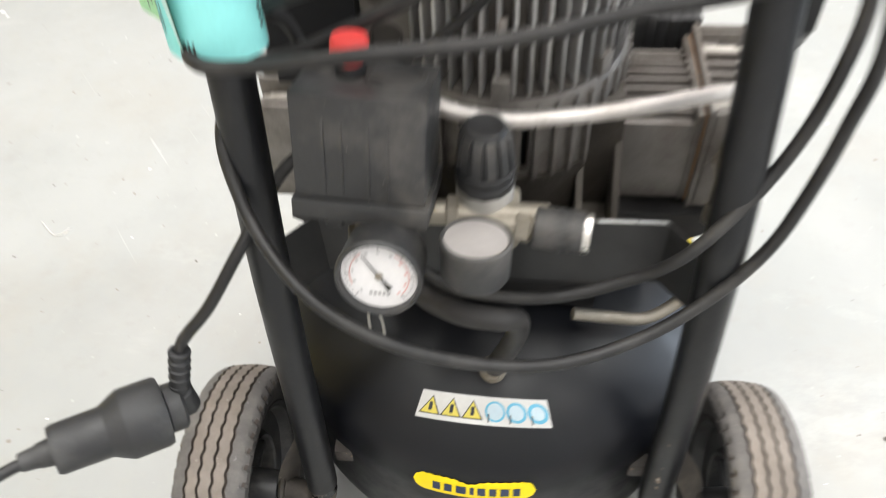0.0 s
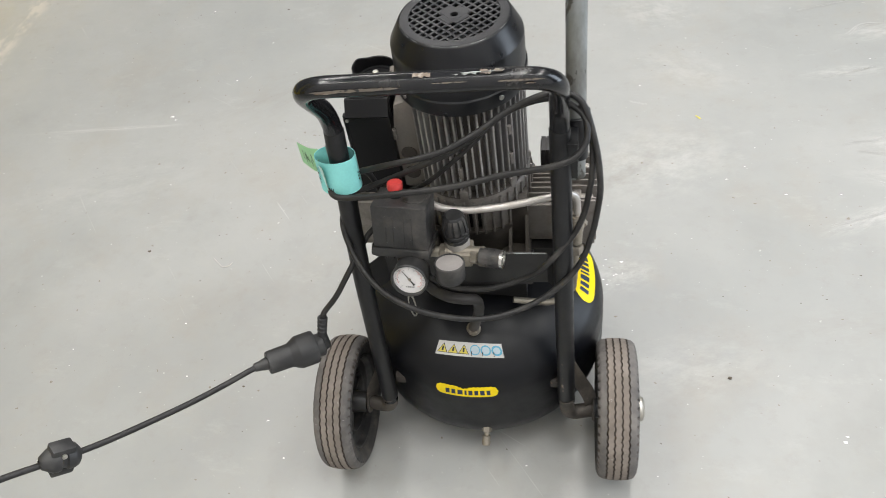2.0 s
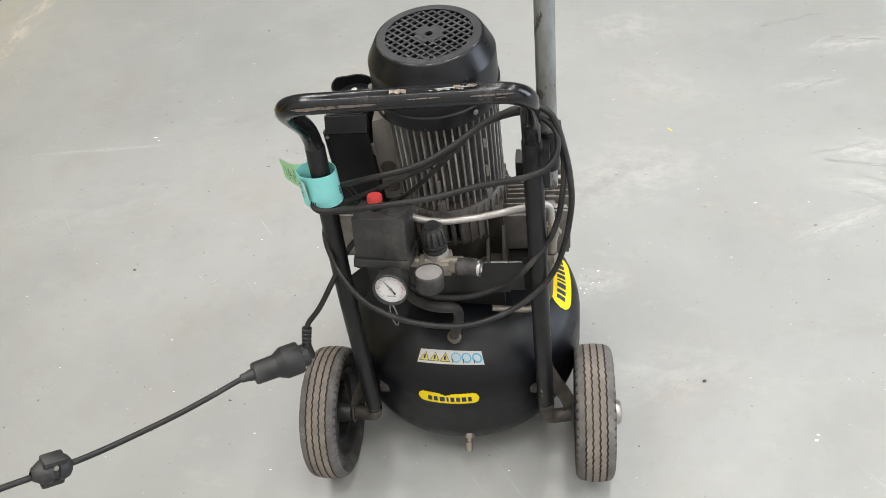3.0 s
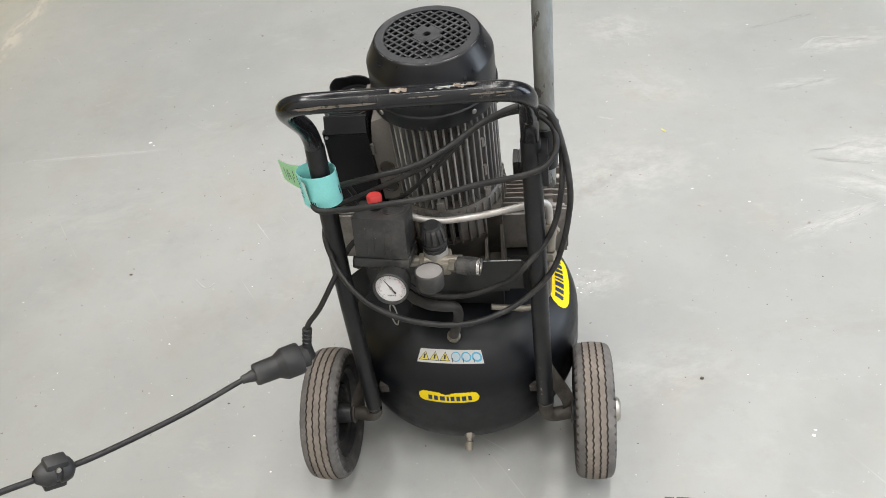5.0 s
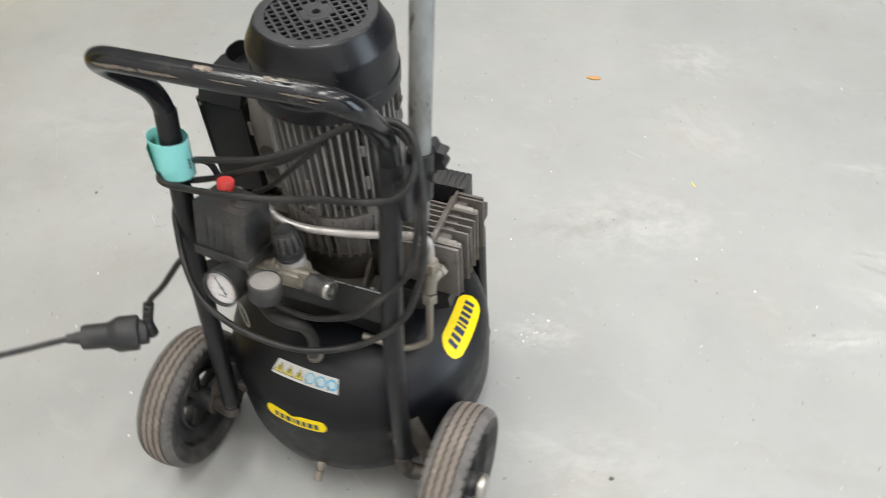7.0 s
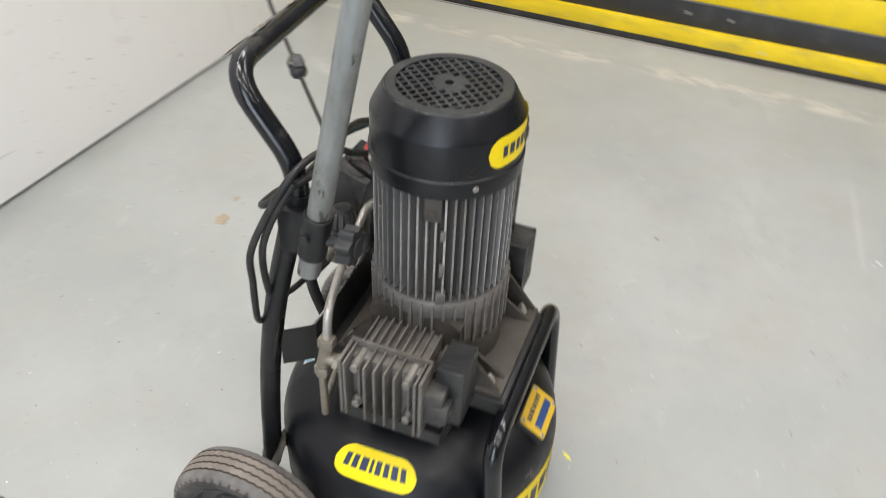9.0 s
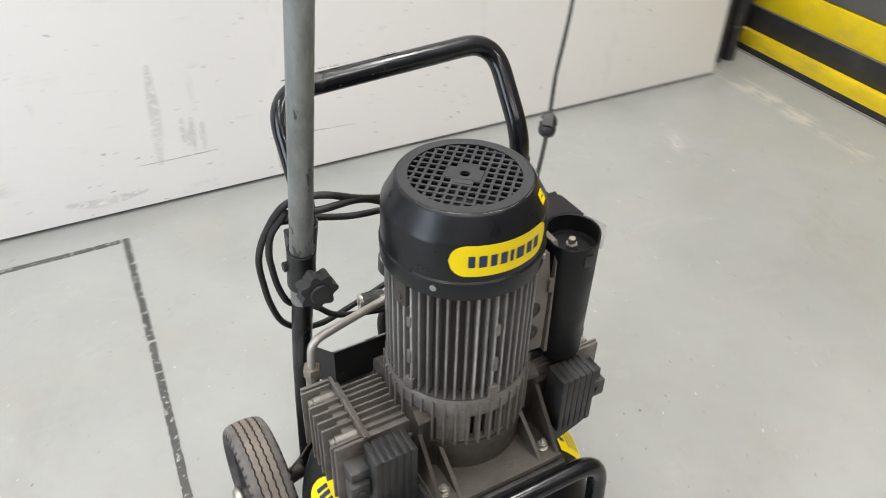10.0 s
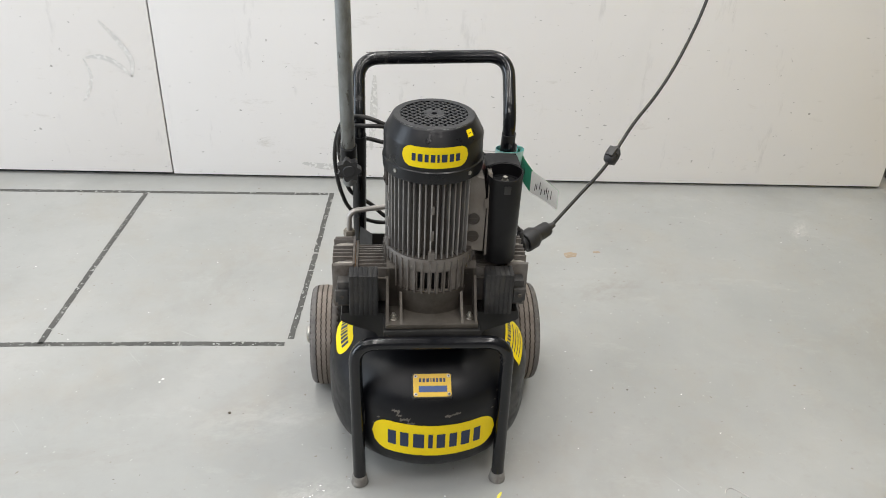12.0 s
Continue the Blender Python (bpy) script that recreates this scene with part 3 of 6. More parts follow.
# Floor tape, laid in ragged strips.
def tape_strip(a, b, w=0.0165):
    bm = bmesh.new()
    a, b = Vector((*a, 0)), Vector((*b, 0))
    d = (b - a).normalized()
    s = Vector((-d.y, d.x, 0))
    n = max(4, int((b - a).length / 0.012))
    rng = random.Random(int(a.x * 1000 + b.y * 977))
    rows = []
    for k in range(n + 1):
        p = a.lerp(b, k / n)
        l, r = (w / 2 * (1 - 0.22 * rng.random() ** 3) for _ in range(2))
        rows.append([bm.verts.new(p + s * q + Vector((0, 0, z))) for q, z in ((l, 0.0002), (l, 0.0009), (-r, 0.0009), (-r, 0.0002))])
    for u, v in zip(rows, rows[1:]):
        for k in range(3):
            bm.faces.new((u[k], v[k], v[k + 1], u[k + 1]))
    bm.faces.new(rows[0])
    bm.faces.new(rows[-1])
    return part("tape_strip", bm, "tape", tapes)


tapes = structure(new("floor_tape"), "worn dark grey marking tape in rectangles on the floor", "tape")
for a, b in (((0.322, -1.128), (0.433, -1.126)), ((0.436, -1.126), (1.9, -1.108)), ((0.309, -1.136), (0.3225, -0.745)),
             ((0.3230, -0.737), (0.3265, -0.646)), ((0.3268, -0.642), (0.3425, -0.318)),
             ((0.356, -0.297), (0.62, -0.2945)), ((0.623, -0.2945), (1.6, -0.270)), ((0.937, -1.108), (0.968, -0.288))):
    tape_strip(a, b)


# ---- the compressor: x to its side, y from the handle to the feet ----
comp = tagged(new("air_compressor"), "black wheeled twin-cylinder air compressor with yellow labels", "compressor")
comp.matrix_basis = pose(0, 0, 0, 0, 0, 2.2)
TX, TY = -0.005, -0.024

# Tank
knots = [(0, 0.300), (0.06, 0.298), (0.105, 0.291), (0.140, 0.282), (0.165, 0.270), (0.185, 0.255), (0.201, 0.236), (0.209, 0.213), (0.2115, 0.19),
         (0.2117, 0.13), (0.2105, 0.098), (0.202, 0.072), (0.180, 0.053), (0.137, 0.041), (0.07, 0.035), (0, 0.033)]
TANK = [(max(0.0, p.x), p.y) for p in spline([(r, z, 0) for r, z in knots], 5)]
TANK[0], TANK[-1] = (0, 0.300), (0, 0.033)
LEN = [0.0]
for a, b in zip(TANK, TANK[1:]):
    LEN.append(LEN[-1] + math.hypot(b[0] - a[0], b[1] - a[1]))


def tank_at(phi, s, off=0.0):
    """The tank's skin at an angle and a length down its profile."""
    k = max(0, min(len(LEN) - 2, int(np.searchsorted(LEN, s)) - 1))
    t = (s - LEN[k]) / (LEN[k + 1] - LEN[k])
    (r0, z0), (r1, z1) = TANK[k], TANK[k + 1]
    r, z = r0 + (r1 - r0) * t, z0 + (z1 - z0) * t
    d = Vector((r1 - r0, z1 - z0)).normalized()
    r, z = r - off * d.y, z + off * d.x
    return Vector((TX + r * math.cos(phi), TY + r * math.sin(phi), z))


def down_to(z):
    k = next(k for k, (_, h) in enumerate(TANK) if h <= z)
    return LEN[k - 1] + (LEN[k] - LEN[k - 1]) * (TANK[k - 1][1] - z) / (TANK[k - 1][1] - TANK[k][1])


bm = bmesh.new()
add_lathe(bm, TANK, 96, Matrix.Translation((TX, TY, 0)))
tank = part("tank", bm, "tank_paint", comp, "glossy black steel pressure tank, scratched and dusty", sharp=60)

def tank_label(name, phi, s_mid, width, height, word, label, bend=0.0, notch=False):
    """A rounded yellow label with bars for its name. bend: how far its ends dip, for one that lies straight on the shoulder."""
    r = (tank_at(phi, s_mid) - Vector((TX, TY, tank_at(phi, s_mid).z))).length
    half = stadium(width / 2, height / 2)
    place = lambda u, v, off: tank_at(phi + u / r, s_mid - v + bend * u * u, off)
    bm = bmesh.new()

    def top(u):
        h = half(u)
        if notch:
            h -= 0.0045 * math.exp(-((u + 0.004) / 0.009) ** 2) + 0.0008 * math.sin(u * 900)
        return max(h, 1e-4)
    add_patch(bm, place, -width / 2, width / 2, lambda u: -half(u), top, 44, 6, 0.0006, 0)
    word_bars(tank, place, *word)
    return part(name, bm, "yellow", tank, label)


tank_label("brand_label", radians(-93.0), down_to(0.2095), 0.104, 0.0235, (0.002, -0.001, 0.075, 0.0110), "yellow label, chipped at its upper edge", notch=True)
tank_label("brand_label", radians(1.5), down_to(0.2600), 0.117, 0.046, (0.0, 0.001, 0.090, 0.0200), "rounded yellow label with dark blue bars", bend=1.9)
bm = bmesh.new()
splace = lambda u, v, off: tank_at(radians(172) + u / 0.178, down_to(0.257) - v + 1.9 * u * u, off)
add_patch(bm, splace, -0.058, 0.058, lambda u: -0.026, lambda u: 0.026, 40, 6, 0.0006, 0)
word_bars(tank, splace, 0.0, 0.0165, 0.080, 0.0095)
for k in range(4):
    v = 0.0055 - 0.0072 * k
    add_patch(bm, splace, -0.046, 0.040 - 0.012 * (k % 2), lambda u: v - 0.0011, lambda u: v + 0.0011, 16, 1, 0.0011, 1)
part("service_label", bm, ["yellow", "navy"], tank, "square-cornered yellow label with fine print")
tank_label("brand_label", radians(91.0), down_to(0.146), 0.262, 0.080, (0.0, -0.001, 0.194, 0.040), "large rounded yellow label with dark blue bars")

# Rubbed paint above the large label
for u0, v0, lean, sizes in ((-0.074, 0.066, -0.9, (0.016, 0.010, 0.018, 0.013)), (0.022, 0.061, 0.2, (0.013, 0.007, 0.010)), (-0.115, 0.020, 2.2, (0.006, 0.005)), (0.112, 0.052, 1.8, (0.007, 0.004, 0.006))):
    bm = bmesh.new()
    rng = random.Random(int(abs(u0) * 1e4))
    for j, w in enumerate(sizes):
        cu, cv = u0 + 0.009 * j + rng.uniform(-0.002, 0.002), v0 + lean * 0.009 * j
        spot = lambda u, v, off: tank_at(radians(91.0) + (cu + u + 0.4 * v) / 0.195, down_to(0.146) - cv - v, off)
        add_patch(bm, spot, -w / 2, w / 2, lambda u: -w * 0.35 * rng.random() - 0.0003, lambda u: w * 0.35 * rng.random() + 0.0003, 9, 2, 0.0002)
    part("rubbed_patch", bm, "rubbed", tank, "dull brownish rub mark in the black paint")

# Warning label
bm = bmesh.new()
ph0, s0 = radians(-91.6), down_to(0.2685)
rw = 0.1675
wplace = lambda u, v, off: tank_at(ph0 + u / rw, s0 - v + 0.02 * u + 1.9 * u * u, off)
add_patch(bm, wplace, -0.0535, 0.0535, lambda u: -0.0122, lambda u: 0.0122, 30, 4, 0.0006, 3)
add_patch(bm, wplace, -0.0526, 0.0526, lambda u: -0.0113, lambda u: 0.0113, 30, 4, 0.0009, 0)
for k in range(3):
    u = -0.0425 + 0.0170 * k
    add_patch(bm, wplace, u - 0.0085, u + 0.0085, lambda q: -0.0075, lambda q: -0.0075 + 0.0155 * (1 - abs(q - u) / 0.0086), 12, 3, 0.0010, 3)
    add_patch(bm, wplace, u - 0.0068, u + 0.0068, lambda q: -0.0066, lambda q: -0.0064 + 0.0128 * (1 - abs(q - u) / 0.0070), 12, 3, 0.0013, 1)
    add_patch(bm, wplace, u - 0.0014, u + 0.0014, lambda q: -0.0045, lambda q: 0.0025, 3, 2, 0.0016, 3)
for k in range(3):
    u = 0.0095 + 0.0170 * k
    add_patch(bm, wplace, u - 0.0083, u + 0.0083, lambda q: -math.sqrt(max(1e-9, 0.0083 ** 2 - (q - u) ** 2)), lambda q: math.sqrt(max(1e-9, 0.0083 ** 2 - (q - u) ** 2)), 20, 4, 0.0011, 2)
    inner = 0.0066 - 0.0006 * k
    add_patch(bm, wplace, u - inner, u + inner, lambda q: -math.sqrt(max(1e-9, inner ** 2 - (q - u) ** 2)), lambda q: math.sqrt(max(1e-9, inner ** 2 - (q - u) ** 2)), 20, 4, 0.0013, 4)
    add_patch(bm, wplace, u - 0.0058, u - 0.0046, lambda q: -0.0090, lambda q: -0.0020, 2, 2, 0.0015, 3)
part("warning_label", bm, ["label_silver", "label_yellow", "label_blue", "ink", "label_pale_blue"], tank, "silver warning label with yellow triangles and blue discs")

# Number plate on its block
pm = Matrix.Translation((-0.0015, 0.1600, 0.2655)) @ Matrix.Rotation(radians(-33), 4, "X")
bm = bmesh.new()
add_box(bm, -0.0385, 0.0385, -0.0245, 0.0245, -0.016, -0.001, pm, bev=0.003)
block = part("plate_block", bm, "black_plastic", tank)
bm = bmesh.new()
flat = lambda u, v, off: pm @ Vector((u, v, off))
corner = [(math.cos(radians(a)) * 0.004, math.sin(radians(a)) * 0.004) for a in (0, 30, 60, 90)]
add_prism(bm, [(cx * 0.0325 + x, cy * 0.0185 + y) for cx, cy, turn in ((1, 1, 0), (-1, 1, 1), (-1, -1, 2), (1, -1, 3)) for x, y in [(Matrix.Rotation(turn * math.pi / 2, 2) @ Vector(c)) for c in corner]], -0.001, 0.0008, pm, 0)
word_bars(tank, lambda u, v, off: pm @ Vector((-u, -v, off)), 0.0, 0.0098, 0.052, 0.0085, off=0.0012)
add_box(bm, -0.0285, 0.0260, 0.0015, 0.0135, 0.0008, 0.0014, pm, 2)
for x in (-0.0318, 0.0318):
    for y in (-0.018, 0.018):
        add_lathe(bm, [(0.0037, 0.0008), (0.0034, 0.0018), (0.0022, 0.0023), (0.0014, 0.0021)], 14, pm @ Matrix.Translation((x, y, 0)), 3)
        add_lathe(bm, [(0.0015, 0.0020), (0, 0.0020)], 10, pm @ Matrix.Translation((x, y, 0)), 1)
part("name_plate", bm, ["plate_yellow", "navy", "plate_blue", "zinc_bolt"], tank, "riveted yellow metal plate with a blue field")

# Drain valve and the threaded bosses
bm = bmesh.new()
add_rod(bm, (0.009, -0.204, 0.106), (0.0085, -0.226, 0.094), 0.011, mi=1)
add_hex(bm, (0.0085, -0.225, 0.095), (0.008, -0.236, 0.086), 0.0090)
add_rod(bm, (0.008, -0.236, 0.086), (0.0075, -0.241, 0.082), 0.005)
add_rod(bm, (0.0075, -0.241, 0.082), (0.0065, -0.253, 0.070), 0.0072)
part("drain_valve", bm, ["brass_nickel", "bracket_paint"], tank, "brass drain valve under the tank")
bm = bmesh.new()
add_rod(bm, (-0.003, -0.155, 0.272), (-0.003, -0.166, 0.292), 0.0112)
add_hex(bm, (-0.003, -0.164, 0.288), (-0.003, -0.169, 0.298), 0.0098)
part("boss", bm, "brass_nickel", tank)
for sx in (-1, 1):
    bm = bmesh.new()
    add_box(bm, sx * 0.130 - 0.009 - 0.004, sx * 0.130 + 0.009 - 0.004, -0.198, -0.165, 0.172, 0.192, bev=0.004)
    part("frame_tab", bm, "rusty_weld", tank, "rusty weld between tank and frame")
    bm = bmesh.new()
    add_box(bm, sx * 0.136 - 0.007, sx * 0.136 + 0.007, 0.115, 0.142, 0.150, 0.185, bev=0.003)
    part("frame_tab", bm, "bracket_paint", tank)

# Rear frame: two leaning tubes and the bent handle
R_T = 0.0128
bm = bmesh.new()
line = fillet([(-0.157, -0.210, 0.140), (-0.1585, -0.170, 0.420), (-0.1575, -0.116, 0.688), (-0.158, -0.2020, 0.7975), (0.1375, -0.1890, 0.7935), (0.1365, -0.114, 0.686), (0.1400, -0.165, 0.490), (0.1418, -0.190, 0.340), (0.144, -0.207, 0.140)], 0.044, 10)
add_sweep(bm, line, R_T, 24)
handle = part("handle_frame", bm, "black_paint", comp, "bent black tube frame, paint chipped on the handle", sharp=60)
for x, w, dz, mt in ((-0.010, 0.010, 0.0, "rust"), (0.060, 0.006, 0.001, "rust"), (0.036, 0.014, 0.0, "galvanised"), (-0.098, 0.016, 0.9, "rust")):
    bm = bmesh.new()
    place = lambda u, v, off: Vector((x + u, -0.1952 + 0.0435 * (x + u) + (R_T + off) * math.sin(v), 0.7965 + (R_T + off) * math.cos(v)))
    rng = random.Random(int(x * 1e4))
    add_patch(bm, place, -w, w, lambda u: -0.62 - dz + 0.2 * rng.random(), lambda u: -0.62 - dz + (0.25 if dz > 0.5 else 0.6) * (0.6 + 0.4 * rng.random()) if mt == "rust" else -0.45 + 0.12 * rng.random(), 9, 4, 0.0003)
    part("worn_patch", bm, mt, handle, "bare patch worn through the paint")
for pts in ([(-0.1578, -0.1215, 0.668), (-0.1580, -0.144, 0.555), (-0.1585, -0.170, 0.420), (-0.1578, -0.190, 0.280), (-0.1571, -0.2085, 0.150)], [(0.1367, -0.1205, 0.664), (0.1400, -0.165, 0.490), (0.1418, -0.190, 0.340), (0.1440, -0.2055, 0.150)]):
    bm = bmesh.new()
    add_sweep(bm, spline(pts, 7), R_T + 0.0011, 24)
    part("grip_sleeve", bm, "sleeve_matte", handle, "matte black sleeve over the leg tube", sharp=60)
# Tan streaks where the handle has been rubbed, and bright scratches on its top
rng = random.Random(31)
for x, w, turn, tall, mt in ((-0.085, 0.052, 1.45, 0.26, "rubbed_tan"), (-0.118, 0.014, 1.55, 0.20, "rust"), (0.098, 0.026, 1.30, 0.16, "rubbed_tan"), (0.108, 0.006, 1.62, 0.12, "rust"), (0.020, 0.020, 1.20, 0.10, "rubbed_tan"), (0.052, 0.020, 0.42, 0.10, "galvanised"), (0.075, 0.006, 0.30, 0.30, "rubbed_tan")):
    bm = bmesh.new()
    place = lambda u, v, off: Vector((x + u, -0.1952 + 0.0435 * (x + u) - (R_T + off) * math.sin(v), 0.7975 + (R_T + off) * math.cos(v)))
    add_patch(bm, place, -w, w, lambda u: turn - tall * (0.4 + 0.35 * rng.random()) * (1 - (u / w) ** 2) ** 0.5, lambda u: turn + tall * (0.4 + 0.35 * rng.random()) * (1 - (u / w) ** 2) ** 0.5, 16, 3, 0.00035)
    part("worn_patch", bm, mt, handle, "streak rubbed through the black paint")
# Stub axles, bent out of the legs, with a flange and a flat stay
for sx in (-1, 1):
    lx = 0.144 if sx > 0 else 0.157
    hub_x = 0.1905 if sx > 0 else 0.2005
    bm = bmesh.new()
    add_sweep(bm, fillet([(sx * lx, -0.2085, 0.160), (sx * (lx + 0.001), -0.2115, 0.117), (sx * hub_x, -0.202, 0.117)], 0.034, 9), 0.0125, 20)
    part("stub_axle", bm, "grimy_steel", handle, "grimy stub axle bent from the frame tube", sharp=60)
    bm = bmesh.new()
    add_rod(bm, (sx * (hub_x - 0.004), -0.202, 0.117), (sx * (hub_x + 0.001), -0.202, 0.117), 0.0215, seg=28)
    part("axle_flange", bm, "grimy_steel", handle)
    bm = bmesh.new()
    stay = spline([(sx * (lx + 0.004), -0.178, 0.212), (sx * (lx + 0.016), -0.183, 0.186), (sx * (hub_x - 0.012), -0.192, 0.152), (sx * (hub_x - 0.006), -0.198, 0.128), (sx * (hub_x - 0.005), -0.202, 0.104)], 6)
    add_sweep(bm, stay, 0.0125, 4, flat=(1.0, 0.16))
    part("axle_strut", bm, "grimy_steel", handle, "flat steel stay between frame and axle")

# Cross bracket between the tubes
bm = bmesh.new()
for pts in ([(-0.160, -0.166), (-0.130, -0.132), (0.116, -0.132), (0.142, -0.166)],):
    outer = [(x, y) for x, y in pts]
    inner = [(x * 0.985, y + 0.004) for x, y in pts][::-1]
    add_prism(bm, outer + inner, 0.372, 0.434)
add_box(bm, -0.118, 0.118, -0.132, -0.100, 0.369, 0.373)
part("cross_bracket", bm, "bracket_paint", comp, "black sheet bracket with bright chipped edge")
bm = bmesh.new()
rng = random.Random(12)
x = -0.124
while x < 0.110:
    w = rng.uniform(0.004, 0.016) if x < 0.03 else 0.03
    add_box(bm, x, min(0.114, x + w), -0.1320, -0.1292 + rng.uniform(-0.0006, 0.0), 0.4340, 0.4345)
    x += w + (rng.uniform(0.001, 0.008) if x < 0.03 else 0.001)
tagged(part("bracket_edge", bm, "galvanised", comp, "bare bright edge where the paint has chipped"), kind="stuff")
for z, size in ((0.418, 0.0060), (0.405, 0.0042), (0.262, 0.0050), (0.225, 0.0032), (0.205, 0.0060), (0.192, 0.0034)):
    y = -0.165 - 0.025 * (0.490 - z) / 0.150 if z > 0.34 else -0.190 - 0.017 * (0.340 - z) / 0.222
    bm = bmesh.new()
    add_lathe(bm, [(size, 0), (size * 0.9, 0.0006), (0, 0.0008)], 7, Matrix.Translation((0.1415 - 0.002, y - R_T - 0.0007, z)) @ Matrix.Rotation(radians(82), 4, "X") @ Matrix.Diagonal((0.6, 1, 1, 1)))
    part("paint_chip", bm, "rust", handle, "chip in the paint with rust in it")


# Front hoop with rubber feet
bm = bmesh.new()
add_sweep(bm, fillet([(-0.146, 0.155, 0.016), (-0.147, 0.132, 0.347), (0.146, 0.132, 0.347), (0.142, 0.155, 0.016)], 0.045, 9), 0.0130, 20)
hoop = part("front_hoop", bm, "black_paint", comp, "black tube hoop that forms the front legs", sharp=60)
for sx in (-1, 1):
    bm = bmesh.new()
    add_lathe(bm, [(0, 0), (0.0172, 0), (0.0178, 0.003), (0.0160, 0.008), (0.0150, 0.021), (0.0142, 0.0225), (0.013, 0.0225)], 24, Matrix.Translation((sx * 0.144 - 0.002, 0.1556, 0.0005)) @ Matrix.Rotation(radians(4), 4, "X"))
    part("rubber_foot", bm, "foot_rubber", hoop, "grey rubber foot cap")


# Wheels
def wheel(sx):
    rt = 0.1175
    at = Matrix.Translation((0.2250 if sx > 0 else -0.2375, -0.199 if sx > 0 else -0.204, 0.1172)) @ Matrix.Rotation(sx * math.pi / 2, 4, "Y")
    w = new("wheel")
    w.parent = comp
    tagged(w, "black dished wheel with a dusty ribbed tyre")
    # half the section, from the bead out to the shoulder: radius, reach, notched
    side = [(0.0785, 0.0225, 0), (0.0815, 0.0262, 0), (0.0840, 0.0268, 0), (0.0850, 0.0258, 0), (0.0900, 0.0292, 0), (0.0965, 0.0316, 0), (0.1020, 0.0322, 1), (0.1058, 0.0315, 2), (0.1095, 0.0298, 2), (0.1122, 0.0276, 1), (0.1142, 0.0245, 0)]
    crown = lambda z: rt - 0.0024 * (z / 0.0225) ** 2
    prof = [(r, -z, 0, lug, 0) for r, z, lug in side]
    for c in (-0.0168, -0.0057, 0.0057, 0.0168):
        prof += [(crown(c - 0.0013), c - 0.0013, 1, 0, 0), (crown(c) - 0.0036, c - 0.0007, 1, 0, 1), (crown(c) - 0.0036, c + 0.0007, 1, 0, 1), (crown(c + 0.0013), c + 0.0013, 1, 0, 0)]
        if c < 0.01:
            prof.append((crown(c + 0.0055), c + 0.0055, 0, 0, 0))
    prof += [(r, z, 0, lug, 0) for r, z, lug in side[::-1]]
    seg = 336
    bm = bmesh.new()
    rings = []
    for r, zz, wave, lug, deep in prof:
        ring = []
        for k in range(seg):
            a = 2 * math.pi * k / seg
            zo = zz + (0.0008 * math.sin(a * 56) if wave else 0)
            cut = lug == 2 and k % 7 in (0, 1)
            ro = r - (0.0020 if cut else 0)
            zo = zo * (0.94 if cut else 1)
            ring.append(bm.verts.new(at @ Vector((ro * math.cos(a), ro * math.sin(a), zo))))
        rings.append(ring)
    for n, (a, b) in enumerate(zip(rings, rings[1:])):
        top = min(prof[n][0], prof[n + 1][0])
        groove = prof[n][4] or prof[n + 1][4]
        mid = abs(prof[n][1] + prof[n + 1][1]) / 2
        for k in range(seg):
            j = (k + 1) % seg
            f = bm.faces.new((a[k], a[j], b[j], b[k]))
            f.smooth = True
            notch = prof[n][3] == 2 and prof[n + 1][3] == 2 and k % 7 in (0, 1)
            f.material_index = 2 if groove or notch else 1 if top < 0.1055 else 3 if mid < 0.0168 else 0
    part("tyre", bm, ["tread_side", "rubber", "tread_groove", "tread"], w, "dusty ribbed rubber tyre with notched shoulders", sharp=40)
    bm = bmesh.new()
    add_lathe(bm, [(0.0800, -0.0238), (0.0790, -0.0246), (0.0775, -0.0235), (0.0745, -0.0135), (0.0560, -0.0095), (0.0530, -0.0140), (0.0505, -0.0150), (0.0490, -0.0135), (0.0465, 0.0), (0.0490, 0.0135), (0.0505, 0.0150), (0.0530, 0.0140), (0.0560, 0.0095), (0.0745, 0.0135), (0.0775, 0.0235), (0.0790, 0.0246), (0.0800, 0.0238)], 72, at)
    rim = part("rim", bm, "rim_black", w, "dished black plastic rim", sharp=30)
    for k in range(5):
        bm = bmesh.new()
        add_box(bm, 0.014, 0.0485, -0.0050, 0.0050, -0.0085, 0.0085, at @ Matrix.Rotation(2 * math.pi * k / 5 + 0.3, 4, "Z"), bev=0.002)
        part("spoke", bm, "rim_black", rim)
    bm = bmesh.new()
    add_lathe(bm, [(0, -0.034), (0.0165, -0.034), (0.0175, -0.031), (0.0195, -0.012), (0.0195, 0.012), (0.0175, 0.030), (0.0160, 0.033), (0, 0.033)], 32, at)
    part("hub", bm, "rim_black", w)
    bm = bmesh.new()
    add_lathe(bm, [(0, 0.0335), (0.0205, 0.0335), (0.0215, 0.0360), (0.0215, 0.0400), (0.0195, 0.0445), (0.0150, 0.0470), (0, 0.0480)], 28, at)
    part("axle_cap", bm, "zinc_bolt", w, "domed bright metal axle cap")


wheel(1)
wheel(-1)

# Saddle between tank and pump
bm = bmesh.new()
add_prism(bm, [(-0.172, 0.3735), (-0.175, 0.356), (-0.158, 0.346), (-0.108, 0.326), (-0.088, 0.288), (0.088, 0.288), (0.108, 0.326), (0.158, 0.346), (0.175, 0.356), (0.172, 0.3735)], -0.070, 0.066, Matrix.Rotation(math.pi / 2, 4, "X"))
add_box(bm, -0.092, 0.092, -0.118, 0.128, 0.345, 0.3715, bev=0.002)
add_box(bm, -0.080, 0.080, -0.10, 0.05, 0.27, 0.345)
